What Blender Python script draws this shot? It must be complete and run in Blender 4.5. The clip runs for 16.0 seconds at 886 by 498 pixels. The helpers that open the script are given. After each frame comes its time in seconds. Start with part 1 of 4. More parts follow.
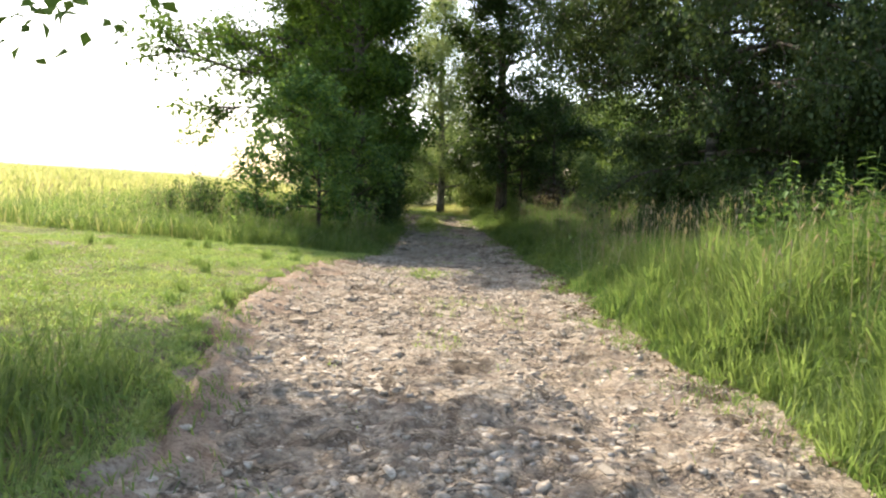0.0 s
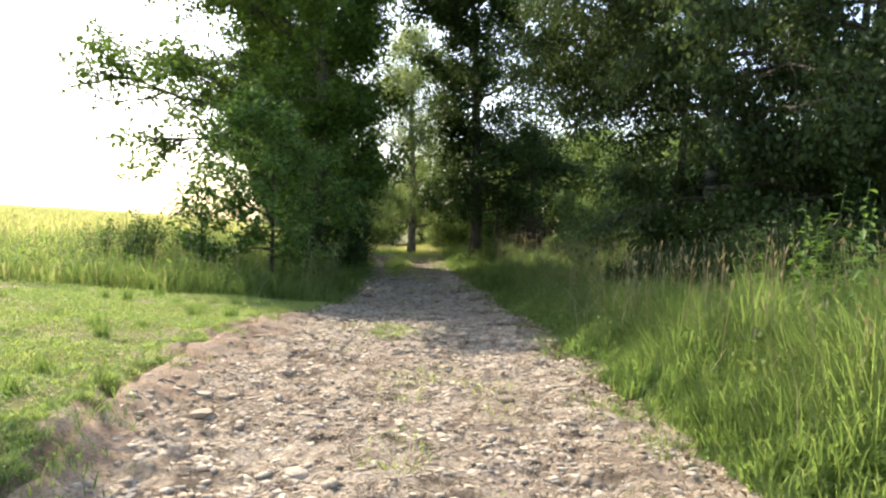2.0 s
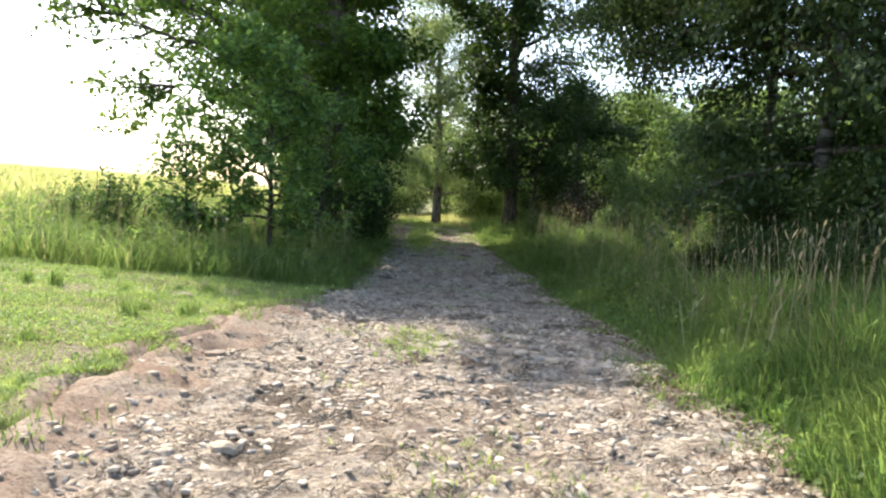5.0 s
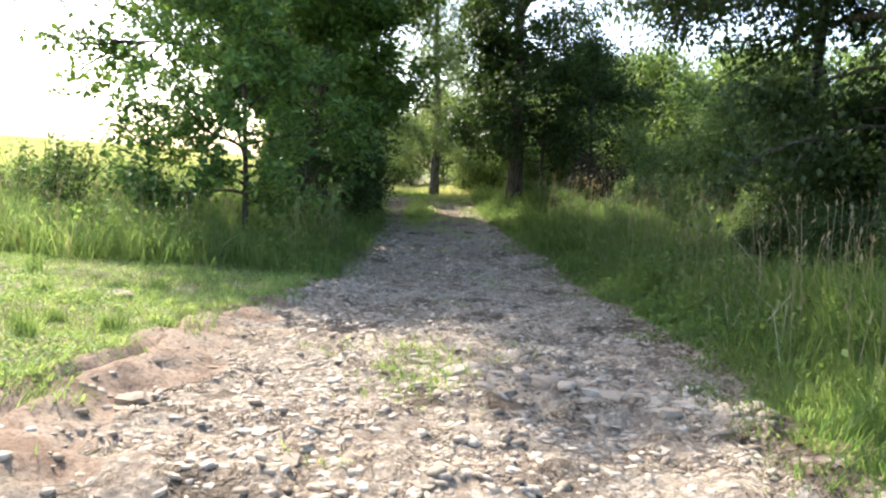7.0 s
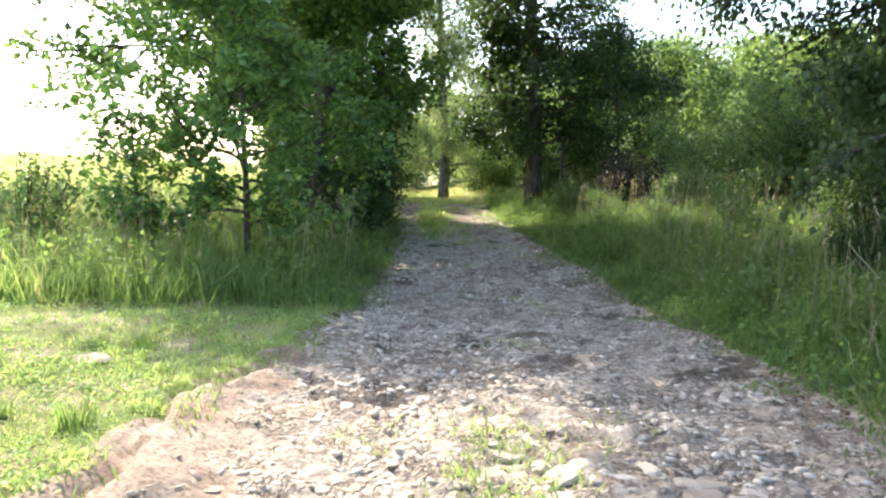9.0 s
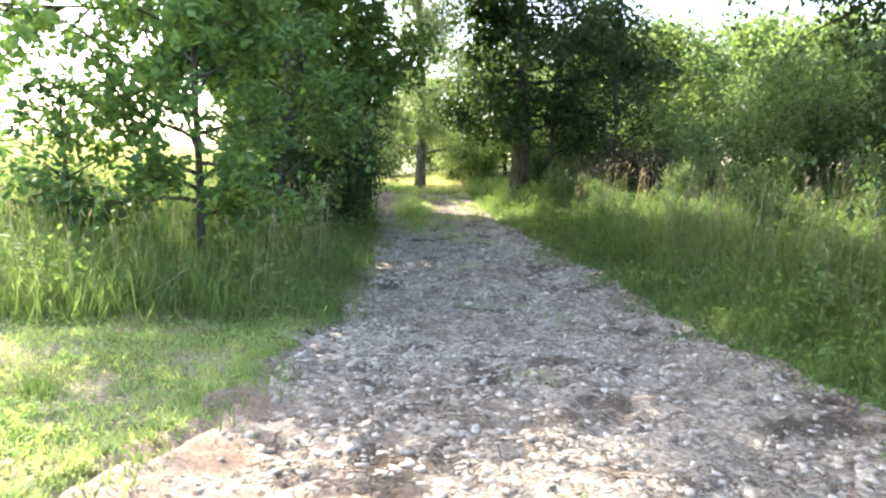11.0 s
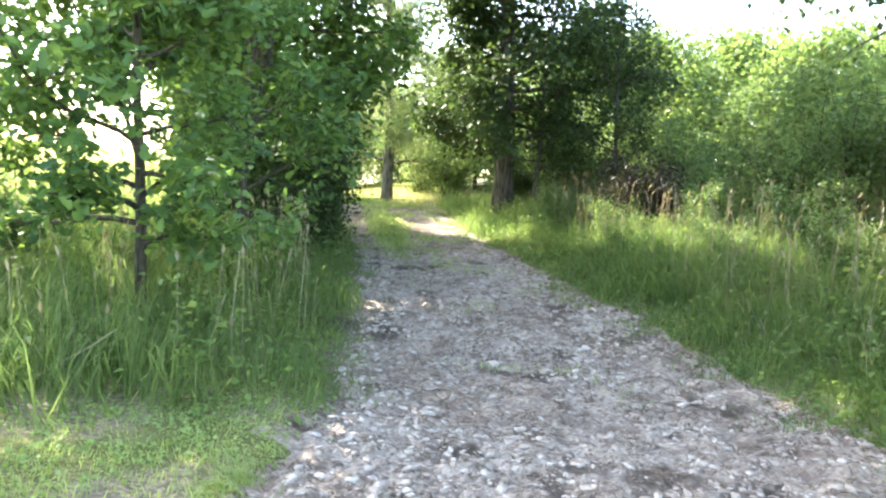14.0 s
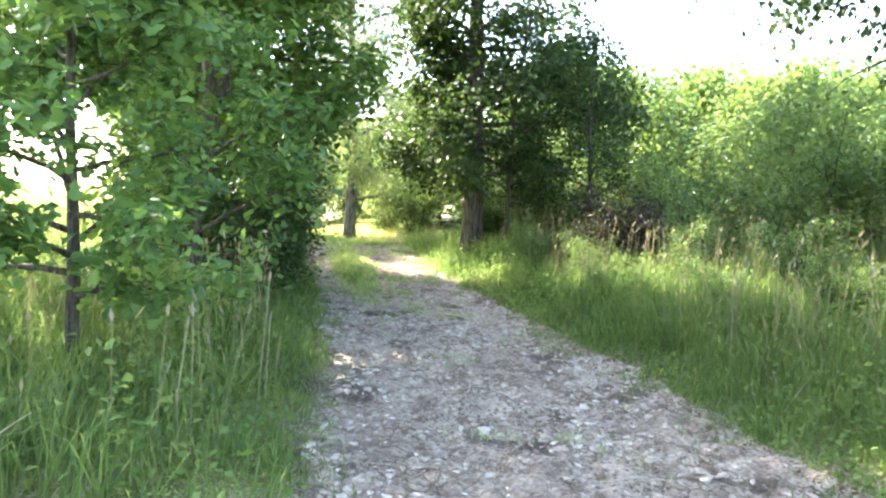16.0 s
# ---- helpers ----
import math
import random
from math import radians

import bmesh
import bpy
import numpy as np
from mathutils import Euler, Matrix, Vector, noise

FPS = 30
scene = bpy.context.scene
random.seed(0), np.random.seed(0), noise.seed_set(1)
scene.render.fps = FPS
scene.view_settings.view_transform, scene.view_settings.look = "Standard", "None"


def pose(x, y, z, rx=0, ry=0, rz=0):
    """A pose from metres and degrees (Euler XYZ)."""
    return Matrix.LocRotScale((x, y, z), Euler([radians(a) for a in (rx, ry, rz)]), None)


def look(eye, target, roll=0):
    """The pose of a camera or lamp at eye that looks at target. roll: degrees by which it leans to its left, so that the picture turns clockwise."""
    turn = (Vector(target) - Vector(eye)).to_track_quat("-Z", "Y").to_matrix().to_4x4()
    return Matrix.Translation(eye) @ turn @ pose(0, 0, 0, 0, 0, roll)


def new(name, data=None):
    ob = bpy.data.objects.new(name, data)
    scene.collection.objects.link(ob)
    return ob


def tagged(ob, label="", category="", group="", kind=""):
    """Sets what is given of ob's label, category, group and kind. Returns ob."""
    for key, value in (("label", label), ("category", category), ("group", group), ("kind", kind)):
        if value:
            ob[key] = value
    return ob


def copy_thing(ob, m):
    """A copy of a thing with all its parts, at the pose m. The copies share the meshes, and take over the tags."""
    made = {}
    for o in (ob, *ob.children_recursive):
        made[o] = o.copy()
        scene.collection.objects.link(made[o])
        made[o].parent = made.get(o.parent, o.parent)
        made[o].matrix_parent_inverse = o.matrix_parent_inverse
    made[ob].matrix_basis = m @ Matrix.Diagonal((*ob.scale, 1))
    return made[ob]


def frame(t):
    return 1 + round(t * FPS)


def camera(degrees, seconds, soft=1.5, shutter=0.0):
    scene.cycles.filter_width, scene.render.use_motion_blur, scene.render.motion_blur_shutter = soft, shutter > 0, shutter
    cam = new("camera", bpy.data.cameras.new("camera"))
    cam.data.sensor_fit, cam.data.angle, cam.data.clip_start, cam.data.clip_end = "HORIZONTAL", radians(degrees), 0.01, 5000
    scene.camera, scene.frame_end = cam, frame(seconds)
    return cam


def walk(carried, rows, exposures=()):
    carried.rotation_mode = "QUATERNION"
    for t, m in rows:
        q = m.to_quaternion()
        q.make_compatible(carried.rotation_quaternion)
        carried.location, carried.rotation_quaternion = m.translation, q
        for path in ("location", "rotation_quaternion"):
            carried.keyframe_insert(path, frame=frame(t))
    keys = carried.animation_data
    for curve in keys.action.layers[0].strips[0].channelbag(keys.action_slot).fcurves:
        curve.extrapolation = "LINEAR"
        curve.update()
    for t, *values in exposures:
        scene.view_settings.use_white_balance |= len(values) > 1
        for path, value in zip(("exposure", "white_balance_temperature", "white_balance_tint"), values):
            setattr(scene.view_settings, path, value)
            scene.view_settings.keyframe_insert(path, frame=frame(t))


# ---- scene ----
cam = camera(62.8, 16.0, soft=2.2)
METRES, EYE, TILT, LEAN, TURN = 14.019, 1.5, 0.0, 0.0, 0.0
ROWS = [
    (0.0, 0.0, 0.0, 0.0, 0.25, -4.63, -3.05),
    (0.5, 0.0085, 0.0373, 0.0002, -4.93, -2.5, -3.31),
    (1.0, 0.0134, 0.0774, 0.0028, -1.07, -4.11, -3.57),
    (1.5, 0.0049, 0.1144, 0.0033, -3.61, -3.24, -2.08),
    (2.0, 0.0049, 0.1548, 0.0008, -1.91, -1.46, -2.88),
    (2.5, 0.0026, 0.1906, -0.0017, -0.14, -3.67, -4.05),
    (3.0, -0.003, 0.2325, -0.0012, -1.47, -5.76, -1.94),
    (3.5, -0.0003, 0.2725, -0.0013, 0.41, -6.76, -3.5),
    (4.0, -0.0075, 0.3131, -0.0012, -0.63, -5.15, -3.39),
    (4.5, -0.0081, 0.3507, -0.0017, -4.98, -4.46, -3.7),
    (5.0, -0.0072, 0.3903, -0.0016, -0.17, -4.0, -4.03),
    (7.5, -0.0244, 0.5622, -0.0009, -0.6, -6.6, -3.81),
    (8.0, -0.0369, 0.5916, 0.0015, -1.52, -5.1, -3.36),
    (8.5, -0.049, 0.6161, 0.0062, -5.27, -6.11, -1.66),
    (9.0, -0.0495, 0.6476, 0.0052, -0.74, -6.38, -1.58),
    (9.5, -0.0563, 0.6769, 0.0015, -4.07, -5.29, -2.57),
    (12.0, -0.0825, 0.8259, -0.0007, -2.65, -8.2, -2.13),
    (12.5, -0.0946, 0.85, 0.0002, -6.34, -6.69, -2.13),
    (13.0, -0.1021, 0.8724, 0.0027, -9.38, -4.86, -1.47),
    (13.5, -0.1035, 0.8973, 0.0018, -6.21, -4.74, -4.2),
    (14.0, -0.1082, 0.9169, 0.0012, -7.04, -6.2, -3.79),
    (14.5, -0.1155, 0.934, 0.0046, -10.52, -5.76, -3.06),
    (15.0, -0.1144, 0.9535, 0.0023, -12.01, -5.27, -2.78),
    (15.5, -0.1122, 0.9707, 0.0038, -9.64, -4.64, -4.03),
    (16.0, -0.1142, 0.9763, 0.0035, -10.24, -3.27, -3.59),
]
walk(cam, [(t, pose(0, 0, EYE, TILT, LEAN, TURN) @ pose(METRES * x, METRES * y, METRES * z, 90 + pitch, roll, yaw)) for t, x, y, z, yaw, pitch, roll in ROWS],
     [(0, 1.37, 7000, 11), (3.5, 1.45, 6700, 11), (5, 1.55, 6450, 11), (7.5, 1.92, 6400, 12), (9, 2.27, 6400, 12), (12.5, 3.08, 6500, 13), (14, 3.25, 6500, 13), (16, 3.45, 6500, 13)])

# ---- light ----
SUN_AZ, SUN_EL = -36.0, 42.0
world = bpy.data.worlds.new("sky")
scene.world = world
world.use_nodes = True
wn = world.node_tree
sky = wn.nodes.new("ShaderNodeTexSky")
sky.sky_type = "NISHITA"
sky.sun_disc = False
sky.sun_elevation, sky.sun_rotation = radians(SUN_EL), radians(SUN_AZ)
sky.air_density, sky.dust_density, sky.ozone_density = 1.0, 2.0, 1.0
wn.nodes["Background"].inputs["Strength"].default_value = 0.15
wn.links.new(sky.outputs[0], wn.nodes["Background"].inputs["Color"])
sun_dir = Vector((math.sin(radians(SUN_AZ)) * math.cos(radians(SUN_EL)), math.cos(radians(SUN_AZ)) * math.cos(radians(SUN_EL)), math.sin(radians(SUN_EL))))
sun_data = bpy.data.lights.new("sun", "SUN")
sun_data.energy, sun_data.angle, sun_data.color = 3.25, radians(0.53), (1.0, 0.94, 0.84)
sun = new("sun", sun_data)
sun.matrix_world = look(sun_dir * 60, (0, 0, 0))


# ---- materials ----
def material(name, rough=0.9, spec=0.3):
    m = bpy.data.materials.new(name)
    m.use_nodes = True
    b = m.node_tree.nodes["Principled BSDF"]
    b.inputs["Roughness"].default_value = rough
    b.inputs["Specular IOR Level"].default_value = spec
    return m, m.node_tree, b


def node(nt, kind, **props):
    n = nt.nodes.new(kind)
    for k, v in props.items():
        if k in n.inputs:
            n.inputs[k].default_value = v
    return n


def tex_noise(nt, scale, detail=4.0, rough=0.55, dim=None):
    n = nt.nodes.new("ShaderNodeTexNoise")
    n.inputs["Scale"].default_value, n.inputs["Detail"].default_value, n.inputs["Roughness"].default_value = scale, detail, rough
    co = nt.nodes.new("ShaderNodeTexCoord")
    nt.links.new(co.outputs["Object"], n.inputs["Vector"])
    return n.outputs["Fac"]


def ramp(nt, fac, stops):
    r = nt.nodes.new("ShaderNodeValToRGB")
    el = r.color_ramp.elements
    while len(el) < len(stops):
        el.new(0.5)
    for e, (p, c) in zip(el, stops):
        e.position, e.color = p, (*c, 1)
    nt.links.new(fac, r.inputs["Fac"])
    return r.outputs["Color"]


def blend(nt, fac, a, b, mode="MIX"):
    n = nt.nodes.new("ShaderNodeMix")
    n.data_type, n.blend_type = "RGBA", mode
    for sock, v in ((n.inputs[0], fac), (n.inputs[6], a), (n.inputs[7], b)):
        if isinstance(v, (int, float)):
            sock.default_value = v
        elif isinstance(v, tuple):
            sock.default_value = (*v, 1)
        else:
            nt.links.new(v, sock)
    return n.outputs[2]


def bump(nt, bsdf, height, strength, dist):
    n = nt.nodes.new("ShaderNodeBump")
    n.inputs["Strength"].default_value, n.inputs["Distance"].default_value = strength, dist
    nt.links.new(height, n.inputs["Height"])
    nt.links.new(n.outputs["Normal"], bsdf.inputs["Normal"])


def leaf_material(name, dark, mid, light, through_light=0.45, rough=0.55, spec=0.35, per_object=False):
    """Thin green blade or leaf: gloss above, light passing through from behind."""
    m, nt, b = material(name, rough, spec)
    if per_object:
        rnd = nt.nodes.new("ShaderNodeObjectInfo").outputs["Random"]
    else:
        rnd = nt.nodes.new("ShaderNodeNewGeometry").outputs["Random Per Island"]
    col = ramp(nt, rnd, [(0.0, dark), (0.55, mid), (1.0, light)])
    patch = tex_noise(nt, 0.7, 3.0)
    col = blend(nt, ramp(nt, patch, [(0.35, (0, 0, 0)), (0.7, (0.55, 0.55, 0.55))]), col, light)
    nt.links.new(col, b.inputs["Base Color"])
    tr = nt.nodes.new("ShaderNodeBsdfTranslucent")
    nt.links.new(blend(nt, 1.0, col, (1.0, 0.96, 0.66), "MULTIPLY"), tr.inputs["Color"])
    mix = nt.nodes.new("ShaderNodeMixShader")
    mix.inputs[0].default_value = through_light
    nt.links.new(b.outputs[0], mix.inputs[1])
    nt.links.new(tr.outputs[0], mix.inputs[2])
    nt.links.new(mix.outputs[0], nt.nodes["Material Output"].inputs["Surface"])
    return m


def bark_material(name, a, b_, scale=14.0, pale=None):
    m, nt, b = material(name, 0.95, 0.15)
    n = nt.nodes.new("ShaderNodeTexNoise")
    n.inputs["Scale"].default_value, n.inputs["Detail"].default_value = scale, 6.0
    mp = nt.nodes.new("ShaderNodeMapping")
    mp.inputs["Scale"].default_value = (1.0, 1.0, 0.22) if pale is None else (0.35, 0.35, 1.6)
    co = nt.nodes.new("ShaderNodeTexCoord")
    nt.links.new(co.outputs["Object"], mp.inputs["Vector"])
    nt.links.new(mp.outputs[0], n.inputs["Vector"])
    col = ramp(nt, n.outputs["Fac"], [(0.35, a), (0.62, b_)] if pale is None else [(0.36, a), (0.44, b_), (0.6, pale)])
    col = blend(nt, ramp(nt, tex_noise(nt, 2.0), [(0.45, (0, 0, 0)), (0.75, (0.5, 0.5, 0.5))]), col, (0.07, 0.085, 0.04))
    nt.links.new(col, b.inputs["Base Color"])
    bump(nt, b, n.outputs["Fac"], 0.8, 0.03)
    return m


def dirt_material():
    m, nt, b = material("stony_dirt", 0.95, 0.15)
    big = tex_noise(nt, 0.55, 4.0)
    fine = tex_noise(nt, 26.0, 6.0, 0.7)
    col = ramp(nt, big, [(0.32, (0.43, 0.335, 0.235)), (0.5, (0.54, 0.445, 0.335)), (0.7, (0.62, 0.535, 0.415))])
    col = blend(nt, ramp(nt, fine, [(0.35, (0.8, 0.8, 0.8)), (0.6, (0.0, 0.0, 0.0))]), col, (0.20, 0.155, 0.115))
    chips = []
    for scale, seed_noise, tone in ((11.0, 1.7, (0.64, 0.575, 0.48)), (26.0, 2.6, (0.60, 0.53, 0.44)), (17.0, 1.1, (0.15, 0.115, 0.085))):
        vor = nt.nodes.new("ShaderNodeTexVoronoi")
        vor.inputs["Scale"].default_value = scale
        co = nt.nodes.new("ShaderNodeTexCoord")
        nt.links.new(co.outputs["Object"], vor.inputs["Vector"])
        chip = ramp(nt, vor.outputs["Distance"], [(0.22, (0.85, 0.85, 0.85)), (0.36, (0.0, 0.0, 0.0))])
        sel = ramp(nt, tex_noise(nt, seed_noise, 4.0), [(0.46, (0, 0, 0)), (0.58, (1, 1, 1))])
        chip = blend(nt, 1.0, chip, sel, "MULTIPLY")
        col = blend(nt, chip, col, tone)
        chips.append(chip)
    chip = chips[0]
    crumb = ramp(nt, tex_noise(nt, 5.5, 5.0, 0.65), [(0.5, (0, 0, 0)), (0.6, (0.7, 0.7, 0.7))])
    col = blend(nt, crumb, col, (0.24, 0.18, 0.135))
    damp = ramp(nt, tex_noise(nt, 1.3, 5.0), [(0.57, (0, 0, 0)), (0.64, (0.85, 0.85, 0.85))])
    col = blend(nt, damp, col, (0.13, 0.10, 0.072))
    slabs = []
    for scale, gap in ((7.0, 0.05), (17.0, 0.07)):
        co = nt.nodes.new("ShaderNodeTexCoord")
        warp = nt.nodes.new("ShaderNodeTexNoise")
        warp.inputs["Scale"].default_value, warp.inputs["Detail"].default_value = scale * 0.6, 4.0
        nt.links.new(co.outputs["Object"], warp.inputs["Vector"])
        at = blend(nt, 0.16, co.outputs["Object"], warp.outputs["Color"], "ADD")
        edge = nt.nodes.new("ShaderNodeTexVoronoi")
        edge.feature = "DISTANCE_TO_EDGE"
        cell = nt.nodes.new("ShaderNodeTexVoronoi")
        for v in (edge, cell):
            v.inputs["Scale"].default_value = scale
            nt.links.new(at, v.inputs["Vector"])
        slab = ramp(nt, edge.outputs["Distance"], [(0.0, (0, 0, 0)), (gap, (0.7, 0.7, 0.7)), (gap * 4, (1, 1, 1))])
        where = ramp(nt, tex_noise(nt, 0.9 * scale ** 0.5, 4.0), [(0.46, (0, 0, 0)), (0.58, (1, 1, 1))])
        tone = ramp(nt, blend(nt, 1.0, cell.outputs["Color"], (0.34, 0.33, 0.33), "MULTIPLY"), [(0.05, (0.70, 0.68, 0.65)), (0.25, (1.2, 1.19, 1.17))])
        col = blend(nt, blend(nt, 0.75, (0.0, 0.0, 0.0), where), col, blend(nt, 1.0, col, tone, "MULTIPLY"))
        crack = blend(nt, 1.0, ramp(nt, edge.outputs["Distance"], [(0.0, (0.8, 0.8, 0.8)), (gap, (0.0, 0.0, 0.0))]), where, "MULTIPLY")
        col = blend(nt, crack, col, (0.13, 0.10, 0.072))
        slabs.append(blend(nt, 1.0, slab, where, "MULTIPLY"))
    nt.links.new(col, b.inputs["Base Color"])
    h = blend(nt, 0.5, fine, blend(nt, 0.6, chip, crumb, "SUBTRACT"), "ADD")
    h = blend(nt, 0.8, blend(nt, 0.6, h, slabs[0], "ADD"), slabs[1], "ADD")
    bump(nt, b, h, 1.0, 0.045)
    return m


def soil_material():
    m, nt, b = material("turf_soil", 0.97, 0.1)
    a = tex_noise(nt, 1.1, 5.0)
    f = tex_noise(nt, 30.0, 5.0, 0.7)
    col = ramp(nt, a, [(0.34, (0.17, 0.21, 0.06)), (0.48, (0.27, 0.26, 0.10)), (0.58, (0.38, 0.31, 0.21))])
    col = blend(nt, ramp(nt, f, [(0.4, (0.7, 0.7, 0.7)), (0.6, (0, 0, 0))]), col, (0.05, 0.06, 0.02))
    nt.links.new(col, b.inputs["Base Color"])
    bump(nt, b, f, 0.8, 0.04)
    return m


def earth_material():
    m, nt, b = material("bare_earth", 0.97, 0.1)
    col = ramp(nt, tex_noise(nt, 2.2, 5.0), [(0.33, (0.29, 0.20, 0.14)), (0.5, (0.41, 0.31, 0.225)), (0.68, (0.50, 0.41, 0.31))])
    crumb = tex_noise(nt, 34.0, 6.0, 0.7)
    col = blend(nt, ramp(nt, crumb, [(0.36, (0.75, 0.75, 0.75)), (0.56, (0, 0, 0))]), col, (0.16, 0.105, 0.07))
    nt.links.new(col, b.inputs["Base Color"])
    bump(nt, b, crumb, 0.9, 0.03)
    return m


def stone_material():
    m, nt, b = material("field_stone", 0.88, 0.25)
    info = nt.nodes.new("ShaderNodeObjectInfo")
    geo = nt.nodes.new("ShaderNodeNewGeometry")
    add = nt.nodes.new("ShaderNodeMath")
    add.operation = "ADD"
    nt.links.new(info.outputs["Random"], add.inputs[0])
    nt.links.new(geo.outputs["Random Per Island"], add.inputs[1])
    fr = nt.nodes.new("ShaderNodeMath")
    fr.operation = "FRACT"
    nt.links.new(add.outputs[0], fr.inputs[0])
    col = ramp(nt, fr.outputs[0], [(0.0, (0.27, 0.21, 0.15)), (0.3, (0.45, 0.37, 0.275)), (0.7, (0.55, 0.465, 0.36)), (1.0, (0.63, 0.555, 0.445))])
    n = tex_noise(nt, 35.0, 5.0)
    col = blend(nt, ramp(nt, n, [(0.4, (0.5, 0.5, 0.5)), (0.62, (0, 0, 0))]), col, (0.22, 0.17, 0.125))
    nt.links.new(col, b.inputs["Base Color"])
    bump(nt, b, n, 0.5, 0.01)
    return m


DIRT, SOIL, STONE, EARTH = dirt_material(), soil_material(), stone_material(), earth_material()
BARK_OAK = bark_material("oak_bark", (0.05, 0.04, 0.032), (0.16, 0.135, 0.11))
BARK_BIRCH = bark_material("birch_bark", (0.03, 0.027, 0.023), (0.06, 0.055, 0.05), 9.0, (0.20, 0.19, 0.175))
BARK_WILLOW = bark_material("willow_bark", (0.10, 0.09, 0.075), (0.27, 0.25, 0.21))
BARK_THIN = bark_material("sapling_bark", (0.045, 0.038, 0.03), (0.12, 0.10, 0.075), 30.0)
LEAF_OAK = leaf_material("oak_leaf", (0.05, 0.10, 0.022), (0.085, 0.165, 0.032), (0.16, 0.26, 0.05), 0.5)
LEAF_ALDER = leaf_material("alder_leaf", (0.03, 0.06, 0.018), (0.05, 0.095, 0.026), (0.09, 0.145, 0.04), 0.42)
LEAF_BIRCH = leaf_material("birch_leaf", (0.035, 0.063, 0.023), (0.06, 0.10, 0.036), (0.11, 0.16, 0.055), 0.45)
LEAF_WILLOW = leaf_material("willow_leaf", (0.18, 0.25, 0.11), (0.28, 0.36, 0.16), (0.42, 0.50, 0.24), 0.55)
LEAF_YOUNG = leaf_material("young_oak_leaf", (0.055, 0.125, 0.048), (0.095, 0.20, 0.062), (0.25, 0.38, 0.09), 0.5)
LEAF_YOUNG_ONE = leaf_material("young_oak_leaf_single", (0.055, 0.125, 0.048), (0.095, 0.20, 0.062), (0.25, 0.38, 0.09), 0.5, per_object=True)
LEAF_BUSH = leaf_material("bush_leaf", (0.09, 0.165, 0.055), (0.15, 0.25, 0.08), (0.28, 0.37, 0.125), 0.5)
LEAF_BROWN = leaf_material("rusty_leaf", (0.035, 0.035, 0.018), (0.055, 0.042, 0.024), (0.085, 0.06, 0.035), 0.3)
GRASS_LAWN = leaf_material("lawn_blade", (0.20, 0.32, 0.085), (0.31, 0.44, 0.125), (0.48, 0.54, 0.23), 0.55)
GRASS_TALL = leaf_material("tall_grass_blade", (0.092, 0.172, 0.055), (0.158, 0.27, 0.08), (0.31, 0.395, 0.15), 0.72)
GRASS_MEADOW = leaf_material("meadow_blade", (0.32, 0.40, 0.14), (0.48, 0.53, 0.21), (0.68, 0.63, 0.36), 0.55)
SEED = leaf_material("seed_head", (0.20, 0.165, 0.10), (0.31, 0.26, 0.165), (0.43, 0.37, 0.25), 0.35, 0.8, 0.1)
WEED = leaf_material("broad_weed_leaf", (0.10, 0.185, 0.055), (0.165, 0.285, 0.078), (0.31, 0.41, 0.125), 0.65)
CLOVER = leaf_material("clover_leaf", (0.17, 0.29, 0.08), (0.26, 0.40, 0.11), (0.40, 0.50, 0.17), 0.5)
NETTLE = leaf_material("nettle_leaf", (0.08, 0.15, 0.04), (0.13, 0.23, 0.055), (0.22, 0.34, 0.08), 0.5)
LITTER = leaf_material("dead_leaf", (0.12, 0.08, 0.05), (0.20, 0.14, 0.09), (0.30, 0.22, 0.15), 0.15, 0.85, 0.1)
STRAW = leaf_material("dry_straw", (0.35, 0.29, 0.18), (0.45, 0.38, 0.25), (0.55, 0.48, 0.34), 0.2, 0.8, 0.1)


# ---- plan ----
ROAD_Y = [-60, -6, 2, 4, 7.8, 11.3, 14, 16.5, 18, 21.5, 25.5, 32, 37, 41.5, 44, 90]
ROAD_L = [-1.3, -1.3, -1.35, -1.5, -2.15, -2.36, -2.2, -1.78, -1.6, -1.38, -1.4, -1.9, -2.1, -2.0, -1.6, -1.6]
ROAD_R = [2.1, 2.1, 2.15, 2.15, 2.1, 2.0, 2.2, 2.15, 2.15, 1.85, 1.55, 0.85, 0.15, -0.9, -1.6, -1.6]
LEVEL_Y = [-60, 0, 11, 12.5, 14, 16, 18, 19.3, 21, 26, 33.5, 45, 90]
LEVEL_Z = [0, 0, 0.03, -0.02, -0.07, -0.17, -0.25, -0.245, -0.13, 0.0, 0.22, 0.22, 0.25]


def hash2(i, j, seed):
    h = np.sin(i * 127.1 + j * 311.7 + seed * 74.7) * 43758.5453
    return h - np.floor(h)


def vnoise(x, y, scale, seed=0):
    """Smooth value noise in 0..1 over arrays."""
    x, y = np.asarray(x, float) * scale, np.asarray(y, float) * scale
    i, j = np.floor(x), np.floor(y)
    u, v = x - i, y - j
    u, v = u * u * (3 - 2 * u), v * v * (3 - 2 * v)
    a, b, c, d = hash2(i, j, seed), hash2(i + 1, j, seed), hash2(i, j + 1, seed), hash2(i + 1, j + 1, seed)
    return (a * (1 - u) + b * u) * (1 - v) + (c * (1 - u) + d * u) * v


def edges(y):
    w = (vnoise(0 * y, y, 1.1, 3) - 0.5) * 0.22 + (vnoise(0 * y, y, 4.0, 4) - 0.5) * 0.16
    v = (vnoise(0 * y, y, 0.9, 7) - 0.5) * 0.28 + (vnoise(0 * y, y, 3.4, 8) - 0.5) * 0.16
    return np.interp(y, ROAD_Y, ROAD_L) + w, np.maximum(np.interp(y, ROAD_Y, ROAD_R) + v, np.interp(y, ROAD_Y, ROAD_L) + w + 0.05)


